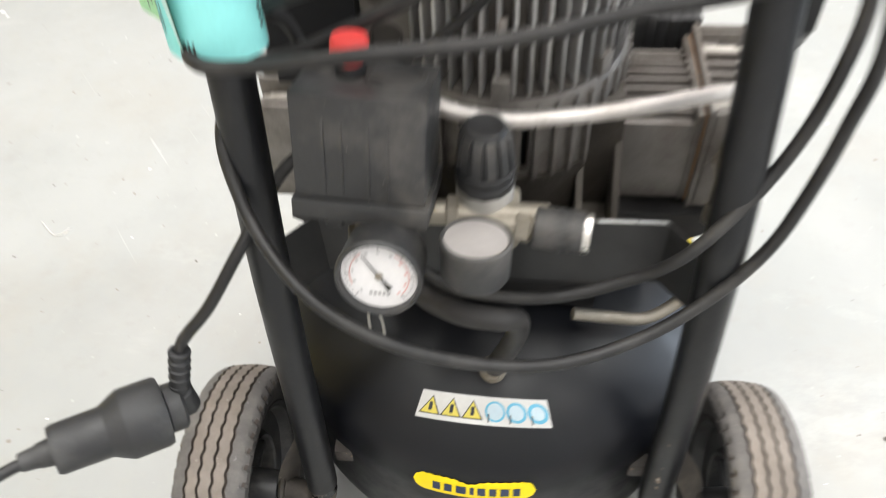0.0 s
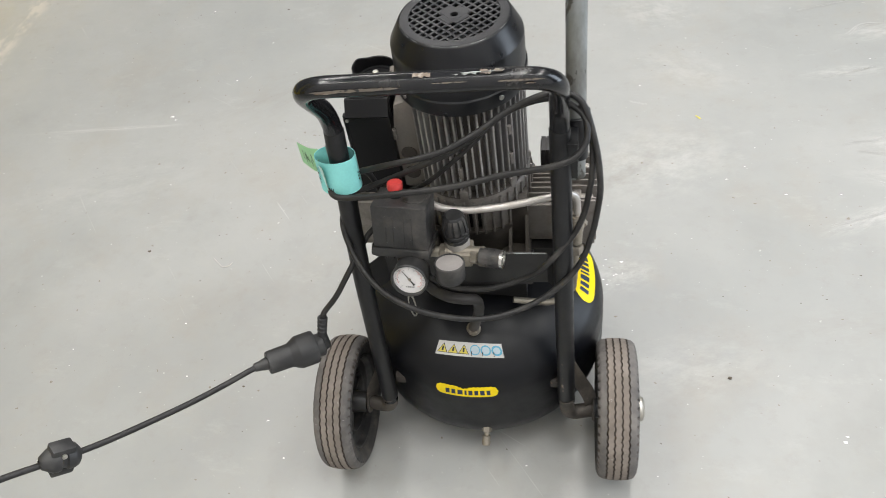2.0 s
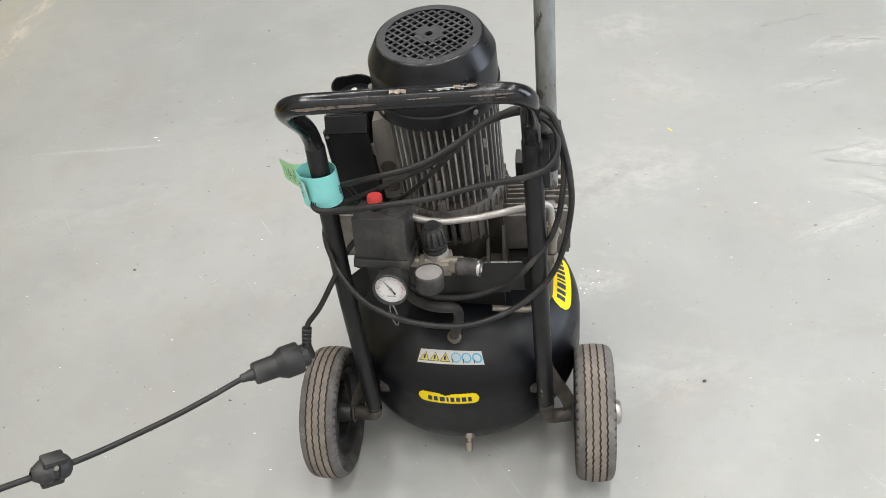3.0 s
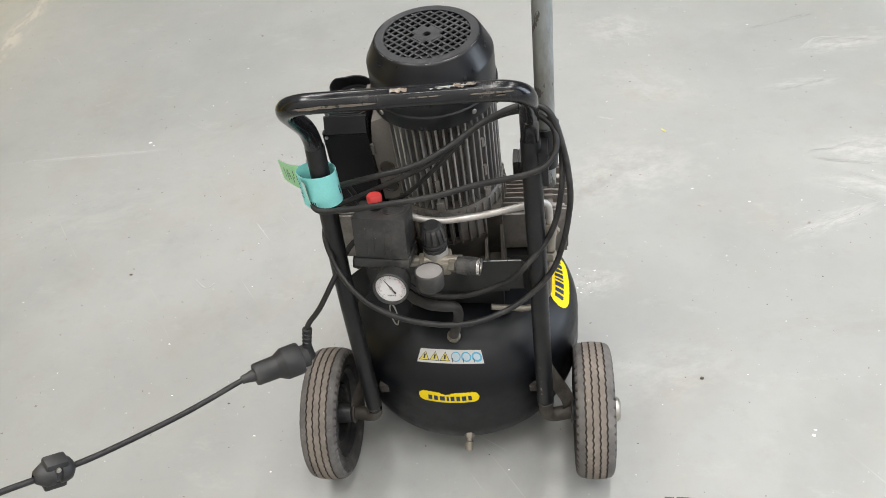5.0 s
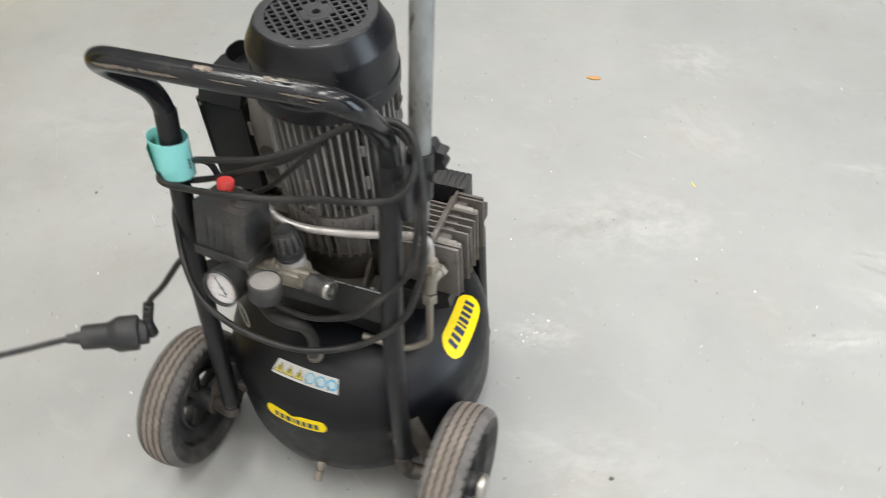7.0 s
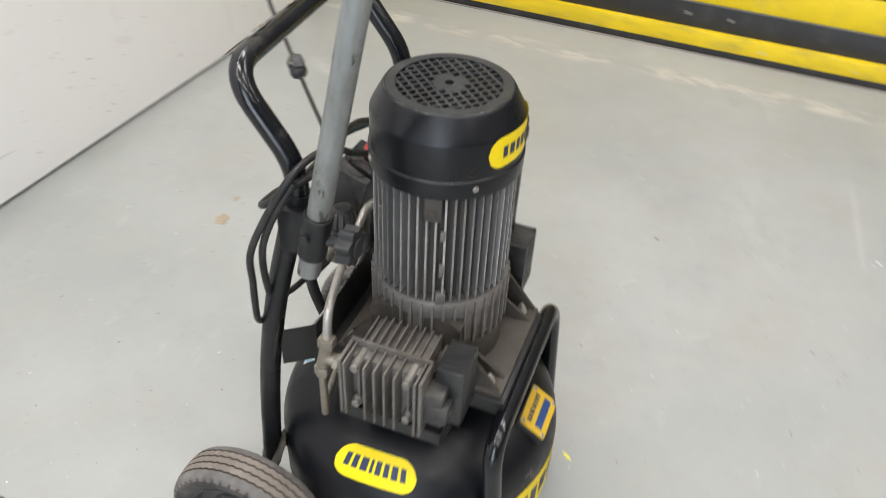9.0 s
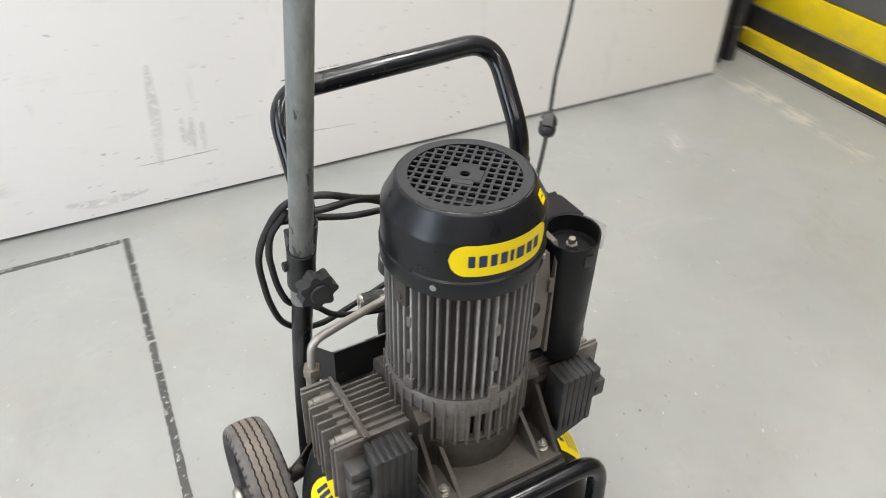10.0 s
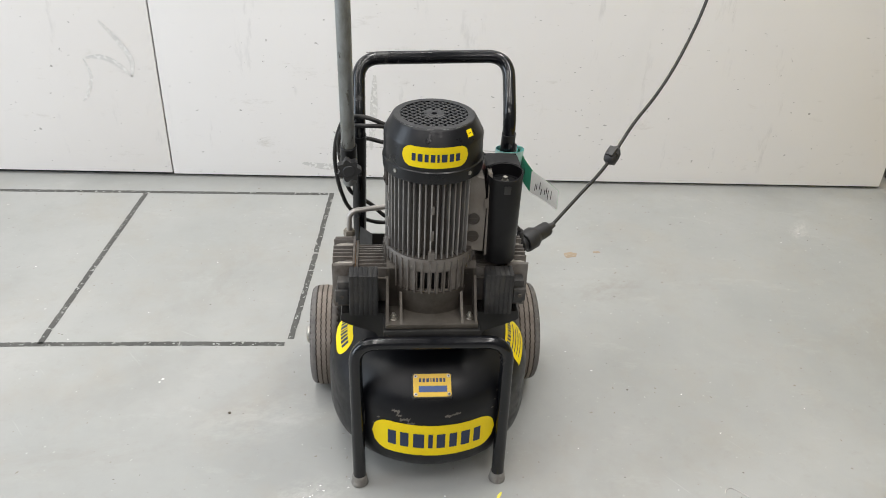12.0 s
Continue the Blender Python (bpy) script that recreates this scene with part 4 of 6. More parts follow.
part("saddle", bm, "bracket_paint", comp, "black steel saddle between tank and pump", sharp=20)

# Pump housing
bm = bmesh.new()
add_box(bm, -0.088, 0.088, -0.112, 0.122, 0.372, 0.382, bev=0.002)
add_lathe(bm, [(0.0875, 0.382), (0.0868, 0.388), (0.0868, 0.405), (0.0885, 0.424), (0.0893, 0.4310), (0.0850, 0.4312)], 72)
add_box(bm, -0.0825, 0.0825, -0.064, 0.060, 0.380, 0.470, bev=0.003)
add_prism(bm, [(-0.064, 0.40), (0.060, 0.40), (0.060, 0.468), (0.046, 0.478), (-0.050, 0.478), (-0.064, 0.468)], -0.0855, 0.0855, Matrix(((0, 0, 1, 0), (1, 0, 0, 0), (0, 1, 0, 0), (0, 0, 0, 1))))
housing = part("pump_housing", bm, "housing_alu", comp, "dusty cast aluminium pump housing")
for sx in (-1, 1):
    for sy in (-1, 1):
        y1 = 0.118 if sy > 0 else -0.108
        bm = bmesh.new()
        for off in (0.0, 0.026):
            x = sx * (0.084 - off)
            add_prism(bm, [(y1, 0.382), (sy * 0.060, 0.382), (sy * 0.060, 0.452 if off == 0 else 0.425)], x - 0.0025, x + 0.0025, Matrix(((0, 0, 1, 0), (1, 0, 0, 0), (0, 1, 0, 0), (0, 0, 0, 1))))
        part("gusset", bm, "housing_alu", housing)
        bm = bmesh.new()
        bx, by = sx * 0.0725, (0.1005 if sy > 0 else -0.098)
        add_rod(bm, (bx, by, 0.382), (bx, by, 0.3838), 0.0085, seg=18)
        add_hex(bm, (bx, by, 0.3838), (bx, by, 0.3895), 0.0065)
        add_rod(bm, (bx, by, 0.3895), (bx, by, 0.395), 0.0032, seg=10)
        part("bolt", bm, "zinc_bolt", housing)


def add_wedge(bm, r0, r1, a0, a1, z0, z1, n=2, mi=0):
    outline = [(r1 * math.cos(a0 + (a1 - a0) * k / n), r1 * math.sin(a0 + (a1 - a0) * k / n)) for k in range(n + 1)]
    outline += [(r0 * math.cos(a1 + (a0 - a1) * k / n), r0 * math.sin(a1 + (a0 - a1) * k / n)) for k in range(n + 1)]
    add_prism(bm, outline, z0, z1, mi=mi)


# Lantern ring with cooling slots
bm = bmesh.new()
step = radians(9)
slots = {k for k in range(40) if k in (8, 9, 10, 11, 12) or k in (28, 29, 30, 31)}
add_lathe(bm, [(0.078, 0.4755), (0.0868, 0.4755), (0.0885, 0.480), (0.0890, 0.497), (0.0865, 0.503), (0.074, 0.503)], 80)
lantern = part("lantern_ring", bm, "cast_alu", comp, "cast ring with cooling slots under the motor", sharp=30)
bm = bmesh.new()
add_lathe(bm, [(0.078, 0.430), (0.0865, 0.430), (0.0865, 0.4345), (0.078, 0.4345)], 80)
part("lower_ring", bm, "cast_alu", lantern, sharp=30)
for k in range(40):
    a = k * step - step / 2 + radians(1.0)
    for f0, f1 in (((0.0, 0.28), (0.72, 1.0)) if k in slots else ((0.0, 1.0),)):
        bm = bmesh.new()
        add_wedge(bm, 0.079, 0.0862, a + step * f0, a + step * f1, 0.4345, 0.4755, 3)
        part("ring_segment", bm, "cast_alu", lantern, sharp=30)
bm = bmesh.new()
add_lathe(bm, [(0.066, 0.40), (0.066, 0.51)], 48)
part("inner_drum", bm, "ink", lantern)
rib = bmesh.new()
add_box(rib, 0.0855, 0.0915, -0.0016, 0.0016, 0.4305, 0.4985, bev=0.0006)
first_rib = part("rib", rib, "cast_alu", lantern)
for k in range(40):
    ob = first_rib if k == 0 else new("rib", first_rib.data)
    ob.parent = lantern
    ob.matrix_basis = Matrix.Rotation(k * step - step / 2 + radians(1.0), 4, "Z")

# Motor
bm = bmesh.new()
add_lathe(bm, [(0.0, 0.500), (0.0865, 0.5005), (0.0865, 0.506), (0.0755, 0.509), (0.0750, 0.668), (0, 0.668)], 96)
motor = part("motor_body", bm, "core_alu", comp, "finned aluminium motor body, dust and shade between its fins put into its colour")
bm = bmesh.new()
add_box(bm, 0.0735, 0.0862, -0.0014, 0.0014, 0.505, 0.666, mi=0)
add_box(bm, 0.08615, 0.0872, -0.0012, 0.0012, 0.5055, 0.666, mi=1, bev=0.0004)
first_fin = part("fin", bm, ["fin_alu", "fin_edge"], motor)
for k in range(50):
    a = 360 * k / 50
    if 143 < a < 222:
        continue
    ob = first_fin if k == 0 else new("fin", first_fin.data)
    ob.parent = motor
    ob.matrix_basis = Matrix.Rotation(radians(a), 4, "Z")
for a in (20, 88, -40, -92):
    t = Matrix.Rotation(radians(a), 4, "Z")
    for r0, r1, w, z0, z1 in ((0.078, 0.0892, 0.0062, 0.503, 0.520), (0.0835, 0.0885, 0.003, 0.545, 0.565), (0.0835, 0.0885, 0.003, 0.600, 0.615)):
        bm = bmesh.new()
        add_box(bm, r0, r1, -w, w, z0, z1, t, bev=0.001)
        part("lug", bm, "cast_alu", motor)
bm = bmesh.new()
t = Matrix.Rotation(radians(12), 4, "Z")
add_box(bm, 0.080, 0.0895, -0.010, 0.010, 0.628, 0.660, t, bev=0.0015)
add_rod(bm, t @ Vector((0.089, 0, 0.640)), t @ Vector((0.092, 0, 0.640)), 0.0045, seg=12)
part("earth_lug", bm, "core_alu", motor)

# Fan cover
bm = bmesh.new()
add_lathe(bm, [(0.0895, 0.661), (0.0915, 0.6615), (0.0924, 0.6805), (0.0920, 0.6825), (0.0901, 0.6845), (0.0898, 0.7265), (0.0893, 0.7290), (0.0883, 0.7312), (0.0757, 0.7542), (0.0745, 0.7560), (0.0725, 0.7572), (0.0605, 0.7572), (0.0600, 0.7545), (0.0700, 0.7535), (0.0855, 0.729), (0.0885, 0.68), (0.0890, 0.661)], 96)
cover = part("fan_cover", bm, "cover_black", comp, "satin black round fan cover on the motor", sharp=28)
bm = bmesh.new()
tg = Matrix.Rotation(radians(46), 4, "Z")
pitch, rad = 0.0104, 0.0612
for k in range(-6, 7):
    c = k * pitch
    if abs(c) < rad:
        h = math.sqrt(rad * rad - c * c)
        for g0, g1 in (((-h, h),) if k else ((-h, -0.009), (0.009, h))):
            add_box(bm, c - 0.0016, c + 0.0016, g0, g1, 0.7542, 0.7566, tg)
            add_box(bm, g0, g1, c - 0.0016, c + 0.0016, 0.7540, 0.7564, tg)
add_lathe(bm, [(0.0054, 0.7530), (0.0054, 0.7571), (0.0112, 0.7571), (0.0112, 0.7550)], 24)
for k in range(4):
    add_box(bm, 0.0076, 0.0186, -0.0102, 0.0102, 0.7550, 0.7568 + 0.00015 * (k % 2), tg @ Matrix.Rotation(k * math.pi / 2, 4, "Z"))
# Added ring over the cover's flat top; its grey holds dust and gloss.
add_lathe(bm, [(0.0606, 0.7571), (0.0606, 0.75755), (0.0716, 0.75755), (0.0720, 0.7570)], 72)
part("grille", bm, "grille_black", cover, "dusty black grille of square holes, with a ring greyed for dust and gloss")
bm = bmesh.new()
rng = random.Random(8)
for k in range(40):
    a, w = rng.uniform(0, 2 * math.pi), rng.uniform(0.01, 0.16)
    r, z = rng.choice(((0.0733, 0.7567), (0.0730, 0.7569), (0.0608, 0.7573)))
    add_sweep(bm, [Vector((r * math.cos(a + w * j), r * math.sin(a + w * j), z - 0.0001)) for j in (-1, -0.5, 0, 0.5, 1)], rng.uniform(0.00012, 0.00032), 6)
tagged(part("edge_wear", bm, "galvanised", cover), label="fine bright scratches along the cover's edges", kind="stuff")
bm = bmesh.new()
add_lathe(bm, [(0, 0.712), (0.022, 0.712), (0.026, 0.705), (0.026, 0.690), (0.080, 0.688), (0.080, 0.684)], 40)
for k in range(8):
    add_box(bm, 0.025, 0.078, -0.001, 0.001, 0.690, 0.706, Matrix.Rotation(k * math.pi / 4, 4, "Z"))
part("fan", bm, "ink", cover)
cplace = lambda u, v, off: Vector(((0.0899 + off) * math.cos(u / 0.09), (0.0899 + off) * math.sin(u / 0.09), v))
bm = bmesh.new()
hs = stadium(0.0615, 0.0195)
um = radians(89) * 0.09
add_patch(bm, cplace, um - 0.0615, um + 0.0615, lambda u: 0.7115 - hs(u - um), lambda u: 0.7115 + hs(u - um), 48, 4, 0.0005, 0)
word_bars(cover, cplace, um + 0.001, 0.711, 0.087, 0.0155, flip=-1)
part("brand_label", bm, "yellow", cover, "rounded yellow label with dark blue bars")
bm = bmesh.new()
sm = Matrix.Translation((-0.0580, 0.0570, 0.7445)) @ Matrix.Rotation(radians(45.5), 4, "Z") @ Matrix.Rotation(radians(-61), 4, "X")
add_box(bm, -0.0065, 0.0065, -0.0065, 0.0065, 0.0003, 0.0008, sm, 0)
add_box(bm, -0.003, 0.003, -0.0007, 0.0007, 0.0008, 0.0011, sm, 1)
part("arrow_sticker", bm, ["yellow", "ink"], cover, "small square yellow sticker")
for a in (41, 131, 221, 311):
    d = Vector((math.cos(radians(a)), math.sin(radians(a)), 0))
    bm = bmesh.new()
    add_rod(bm, d * 0.0912 + Vector((0, 0, 0.6745)), d * 0.0942 + Vector((0, 0, 0.6745)), 0.0037, seg=14)
    part("screw", bm, "zinc_bolt", cover)


# Cylinders, heads and filters on both sides
def flank(sx):
    X = lambda x: sx * x
    flip = lambda x0, x1: (min(sx * x0, sx * x1), max(sx * x0, sx * x1))
    bm = bmesh.new()
    add_box(bm, *flip(0.082, 0.146), -0.055, 0.040, 0.385, 0.451, bev=0.004)
    barrel = part("cylinder", bm, "cast_alu", comp, "finned cast cylinder, brown with dust")
    for k in range(9):
        y = -0.057 + 0.0122 * k
        top = 0.461 - 0.10 * abs(k - 4) ** 2 * 0.004
        bm = bmesh.new()
        add_box(bm, *flip(0.0855, 0.1445), y - 0.0016, y + 0.0016, 0.378, top, bev=0.0006)
        part("fin", bm, "cast_alu", barrel)
    bm = bmesh.new()
    add_box(bm, *flip(0.0985, 0.1455), 0.045, 0.050, 0.436, 0.440, bev=0.001)
    add_rod(bm, (X(0.086), 0.050, 0.436), (X(0.146), 0.050, 0.436), 0.0032)
    part("tie_rod", bm, "grimy_steel", barrel)
    bm = bmesh.new()
    add_box(bm, *flip(0.1444, 0.1456), -0.0605, 0.0515, 0.3765, 0.4640)
    part("gasket", bm, "gasket", barrel, "thin orange-brown gasket edge")
    bm = bmesh.new()
    add_box(bm, *flip(0.1395, 0.1443), -0.0602, 0.0512, 0.3768, 0.4637, bev=0.0008)
    part("cylinder_flange", bm, "cast_alu", barrel)
    bm = bmesh.new()
    add_box(bm, *flip(0.1455, 0.1498), -0.066, 0.056, 0.374, 0.472, bev=0.001)
    head = part("cylinder_head", bm, "cast_alu", comp, "finned cast cylinder head with four bolts")
    bm = bmesh.new()
    add_box(bm, *flip(0.150, 0.166), -0.060, 0.050, 0.382, 0.462, bev=0.003)
    part("head_block", bm, "cast_alu", head)
    for k in range(8):
        y = -0.0565 + 0.0148 * k
        lo, hi, end = (0.386, 0.462, 0.176) if k in (1, 6) else (0.377, 0.469, 0.189)
        bm = bmesh.new()
        add_box(bm, *flip(0.1505, end), y - 0.0017, y + 0.0017, lo, hi, bev=0.0007)
        part("fin", bm, "cast_alu", head)
    for y0, y1 in ((-0.0665, -0.0615), (0.0515, 0.0565)):
        bm = bmesh.new()
        add_box(bm, *flip(0.1502, 0.1865), y0, y1, 0.376, 0.470, bev=0.001)
        part("end_plate", bm, "cast_alu", head)
    for y in (-0.0445, 0.0320):
        for z in (0.394, 0.457):
            bm = bmesh.new()
            add_rod(bm, (X(0.150), y, z), (X(0.178), y, z), 0.0078, seg=18)
            add_rod(bm, (X(0.178), y, z), (X(0.1835), y, z), 0.0062, seg=18)
            part("bolt", bm, "dull_bolt", head)
    narrow = Matrix.Translation((0, -0.0045, 0)) @ Matrix.Diagonal((1, 0.88, 1, 1)) @ Matrix.Translation((0, 0.005, 0))
    for ob in (barrel, *barrel.children, head, *head.children):
        ob.data.transform(narrow)
    # intake filter
    bm = bmesh.new()
    add_box(bm, *flip(0.150, 0.178), 0.0480, 0.073, 0.395, 0.447, bev=0.002)
    add_box(bm, *flip(0.158, 0.182), 0.062, 0.080, 0.405, 0.432, bev=0.002)
    part("intake_block", bm, "dusty_plastic", head)
    bm = bmesh.new()
    add_box(bm, *flip(0.101, 0.156), 0.056, 0.089, 0.382, 0.470, bev=0.004)
    filt = part("air_filter", bm, "black_plastic", comp, "ribbed black plastic intake filter box")
    for k in range(6):
        x = 0.1060 + 0.0090 * k
        bm = bmesh.new()
        add_box(bm, *flip(x - 0.0039, x + 0.0039), 0.0550, 0.0899, 0.3814, 0.4710, bev=0.0012)
        part("rib", bm, "black_plastic", filt)
    bm = bmesh.new()
    add_rod(bm, (X(0.170), 0.080, 0.418), (X(0.170), 0.0825, 0.418), 0.0042, seg=12)
    part("screw", bm, "grimy_steel", filt)


flank(1)
flank(-1)

# Terminal box
bm = bmesh.new()
yz = Matrix(((1, 0, 0, 0), (0, 0, 1, 0), (0, 1, 0, 0), (0, 0, 0, 1)))
add_prism(bm, [(-0.059, 0.500), (-0.097, 0.496), (-0.099, 0.600), (-0.092, 0.648), (-0.070, 0.655), (-0.060, 0.640)], -0.0475, 0.0415, yz)
tbox = part("terminal_box", bm, "box_grey", comp, "grey cast terminal box with two plugged openings", sharp=20)
for z in (0.566, 0.529):
    bm = bmesh.new()
    add_lathe(bm, [(0.0118, 0), (0.0118, 0.0014), (0.0098, 0.0018), (0.0092, 0.0004), (0, 0.0004)], 28, Matrix.Translation((-0.0765, 0.0415, z)) @ Matrix.Rotation(-math.pi / 2, 4, "X"))
    add_box(bm, -0.0845, -0.0685, 0.0417, 0.0427, z - 0.001, z + 0.001)
    part("blind_plug", bm, "core_alu", tbox)
    bm = bmesh.new()
    add_lathe(bm, [(0.0118, 0), (0.0118, 0.0014), (0.0098, 0.0018), (0.0092, 0.0004), (0, 0.0004)], 28, Matrix.Translation((-0.0825, -0.0475, z - 0.005)) @ Matrix.Rotation(math.pi / 2, 4, "X"))
    part("blind_plug", bm, "core_alu", tbox)

bm = bmesh.new()
add_prism(bm, [(-0.0515, 0.490), (-0.0515, 0.632), (-0.040, 0.656), (0.034, 0.656), (0.0455, 0.632), (0.0455, 0.490)], -0.1072, -0.1000, Matrix(((0, 0, 1, 0), (1, 0, 0, 0), (0, 1, 0, 0), (0, 0, 0, 1))))
part("box_lid", bm, "box_grey", tbox, "dull grey lid of the terminal box", sharp=20)
for y, z in ((-0.0505, 0.600), (0.0445, 0.600)):
    bm = bmesh.new()
    add_box(bm, -0.1005, -0.0945, y - 0.0022, y + 0.0022, z - 0.010, z + 0.010, bev=0.001)
    part("lid_lug", bm, "box_grey", tbox)

# Capacitor housing
bm = bmesh.new()
add_box(bm, -0.1125, -0.1074, -0.052, 0.043, 0.486, 0.636, bev=0.002)
add_prism(bm, [(-0.058, 0.492), (-0.056, 0.634), (0.006, 0.634), (0.006, 0.474), (-0.030, 0.474)], -0.161, -0.0995, Matrix(((0, 0, 1, 0), (1, 0, 0, 0), (0, 1, 0, 0), (0, 0, 0, 1))))
add_lathe(bm, [(0, 0.480), (0.0325, 0.480), (0.0345, 0.600), (0.0348, 0.6340), (0, 0.6345)], 10, Matrix.Translation((-0.1265, -0.007, 0)), smooth=False)
# the top stands up behind the cup and is cut away round it
bite = [(-0.131 + 0.0305 * math.cos(radians(d)), 0.031 + 0.0305 * math.sin(radians(d))) for d in range(-28, -153, -8)]
add_prism(bm, [(-0.153, -0.0440), (-0.1075, -0.0440), (-0.0985, -0.036), (-0.0970, 0.010), *bite, (-0.1625, 0.010), (-0.1615, -0.034)], 0.600, 0.6600)
add_prism(bm, [(-0.150, -0.0410), (-0.1095, -0.0410), (-0.1010, -0.034), (-0.1000, 0.008), *[(-0.131 + (x + 0.131) * 1.06, 0.031 + (y - 0.031) * 1.06) for x, y in bite], (-0.1600, 0.008), (-0.1590, -0.032)], 0.6600, 0.6616)
cbox = part("capacitor_box", bm, "box_black", comp, "tall black plastic capacitor housing with an open cup")
bm = bmesh.new()
rings = []
seg = 48
for r, z, rise in ((0.0270, 0.4745, 0), (0.0302, 0.4790, 0), (0.0325, 0.6300, 0), (0.0328, 0.6540, 1), (0.0318, 0.6552, 1), (0.0304, 0.6540, 1), (0.0300, 0.6385, 0), (0.0262, 0.6380, 0), (0.0255, 0.6365, 0)):
    ring = []
    for k in range(seg):
        a = 2 * math.pi * k / seg
        lift = 0.0075 * max(-0.10, min(0.8, 1.6 * math.cos(a - radians(225)) + 0.35)) if rise else 0
        ring.append(bm.verts.new((-0.131 + r * math.cos(a), 0.031 + r * math.sin(a), z + lift)))
    rings.append(ring)
for a, b in zip(rings, rings[1:]):
    for k in range(seg):
        j = (k + 1) % seg
        bm.faces.new((a[k], a[j], b[j], b[k])).smooth = True
bm.faces.new(rings[0][::-1])
bm.faces.new(rings[-1])
cup = part("cup", bm, "box_black", cbox)
bm = bmesh.new()
add_hex(bm, (-0.131, 0.032, 0.6360), (-0.131, 0.032, 0.6420), 0.0078)
add_rod(bm, (-0.131, 0.032, 0.6420), (-0.131, 0.032, 0.6490), 0.0045, seg=14)
part("nut", bm, "zinc_bolt", cbox)
bm = bmesh.new()
add_prism(bm, [(-0.0595, 0.638), (-0.0550, 0.632), (-0.0425, 0.640), (-0.0425, 0.6590), (-0.0460, 0.6590)], -0.1608, -0.0990, Matrix(((0, 0, 1, 0), (1, 0, 0, 0), (0, 1, 0, 0), (0, 0, 0, 1))))
part("top_ledge", bm, "box_black", cbox, "dusty sloping ledge of the housing")
bm = bmesh.new()
add_box(bm, -0.1650, -0.1608, -0.0580, -0.0500, 0.500, 0.640, bev=0.001)
part("side_rail", bm, "box_black", cbox)
bm = bmesh.new()
add_box(bm, -0.138, -0.126, 0.0615, 0.0650, 0.628, 0.644, bev=0.0012)
part("clip", bm, "black_plastic", cbox)
bm = bmesh.new()
add_rod(bm, (-0.1595, -0.0570, 0.632), (-0.1595, -0.0605, 0.632), 0.0026, seg=12)
part("screw", bm, "zinc_bolt", cbox)

# Pressure switch, leaning back on its fittings
sw = Matrix.Translation((-0.0795, -0.1563, 0.536)) @ Matrix.Rotation(radians(-4.4), 4, "Z") @ Matrix.Rotation(radians(1.4), 4, "Y") @ Matrix.Rotation(radians(-15), 4, "X")
bm = bmesh.new()
add_box(bm, -0.0387, 0.0387, -0.026, 0.028, -0.0335, 0.0328, sw, bev=0.0024)
switch = part("pressure_switch", bm, "dusty_plastic", comp, "dusty black pressure switch box")
bm = bmesh.new()
add_box(bm, -0.0408, 0.0408, -0.0284, 0.0304, -0.0470, -0.0340, sw, bev=0.0012)
part("switch_base", bm, "dusty_plastic", switch)
for x in (-0.020, -0.0095, 0.006, 0.017):
    bm = bmesh.new()
    add_box(bm, x - 0.0009, x + 0.0009, -0.0268, -0.0255, -0.028, 0.016, sw, bev=0.0004)
    part("groove", bm, "dusty_plastic", switch)
bm = bmesh.new()
add_lathe(bm, [(0.0088, 0.032), (0.0088, 0.0395), (0, 0.0395)], 24, sw @ Matrix.Translation((-0.0100, 0.0045, 0)))
part("button_collar", bm, "black_plastic", switch)
bm = bmesh.new()
add_lathe(bm, [(0, 0.0396), (0.0080, 0.0396), (0.0088, 0.0420), (0.0106, 0.0440), (0.0112, 0.0475), (0.0110, 0.0530), (0.0098, 0.0550), (0, 0.0556)], 28, sw @ Matrix.Translation((-0.0100, 0.0045, 0)))
part("red_button", bm, "red_plastic", switch, "round red on-off button")
bm = bmesh.new()
add_lathe(bm, [(0.018, 0.0325), (0.0175, 0.0342), (0.0155, 0.0342), (0.015, 0.0325)], 28, sw @ Matrix.Translation((0.0165, 0.004, 0)))
add_lathe(bm, [(0.0040, 0.0332), (0, 0.0332)], 14, sw @ Matrix.Translation((0.0065, -0.004, 0)), 1)
part("dial_ring", bm, ["dusty_plastic", "ink"], switch)
for x, z in ((-0.104, 0.4985),):
    bm = bmesh.new()
    add_rod(bm, (x, -0.168, 0.498), (x, -0.170, 0.482), 0.0095, seg=20)
    add_hex(bm, (x, -0.170, 0.482), (x, -0.171, 0.474), 0.0092)
    part("cable_gland", bm, "black_plastic", switch)

# Manifold, regulator, gauges and coupling
bm = bmesh.new()
add_rod(bm, (-0.075, -0.150, 0.500), (-0.075, -0.152, 0.440), 0.011)
add_rod(bm, (-0.090, -0.158, 0.470), (0.030, -0.160, 0.470), 0.0085)
add_hex(bm, (-0.035, -0.1595, 0.470), (-0.027, -0.1595, 0.470), 0.0125)
add_box(bm, -0.022, 0.012, -0.172, -0.138, 0.450, 0.475, bev=0.004)
add_rod(bm, (-0.062, -0.160, 0.465), (-0.063, -0.195, 0.470), 0.006)
manifold = part("manifold", bm, "brass_nickel", comp, "nickel-plated brass fittings below the switch")
bm = bmesh.new()
rm = Matrix.Translation((-0.0110, -0.147, 0.4675))
add_lathe(bm, [(0, -0.010), (0.0165, -0.010), (0.0182, -0.007), (0.0186, 0.0), (0.0186, 0.0190), (0.0176, 0.0205), (0, 0.0205)], 32, rm)
part("regulator_body", bm, "nickel", manifold, "dull nickel-plated regulator body")
bm = bmesh.new()
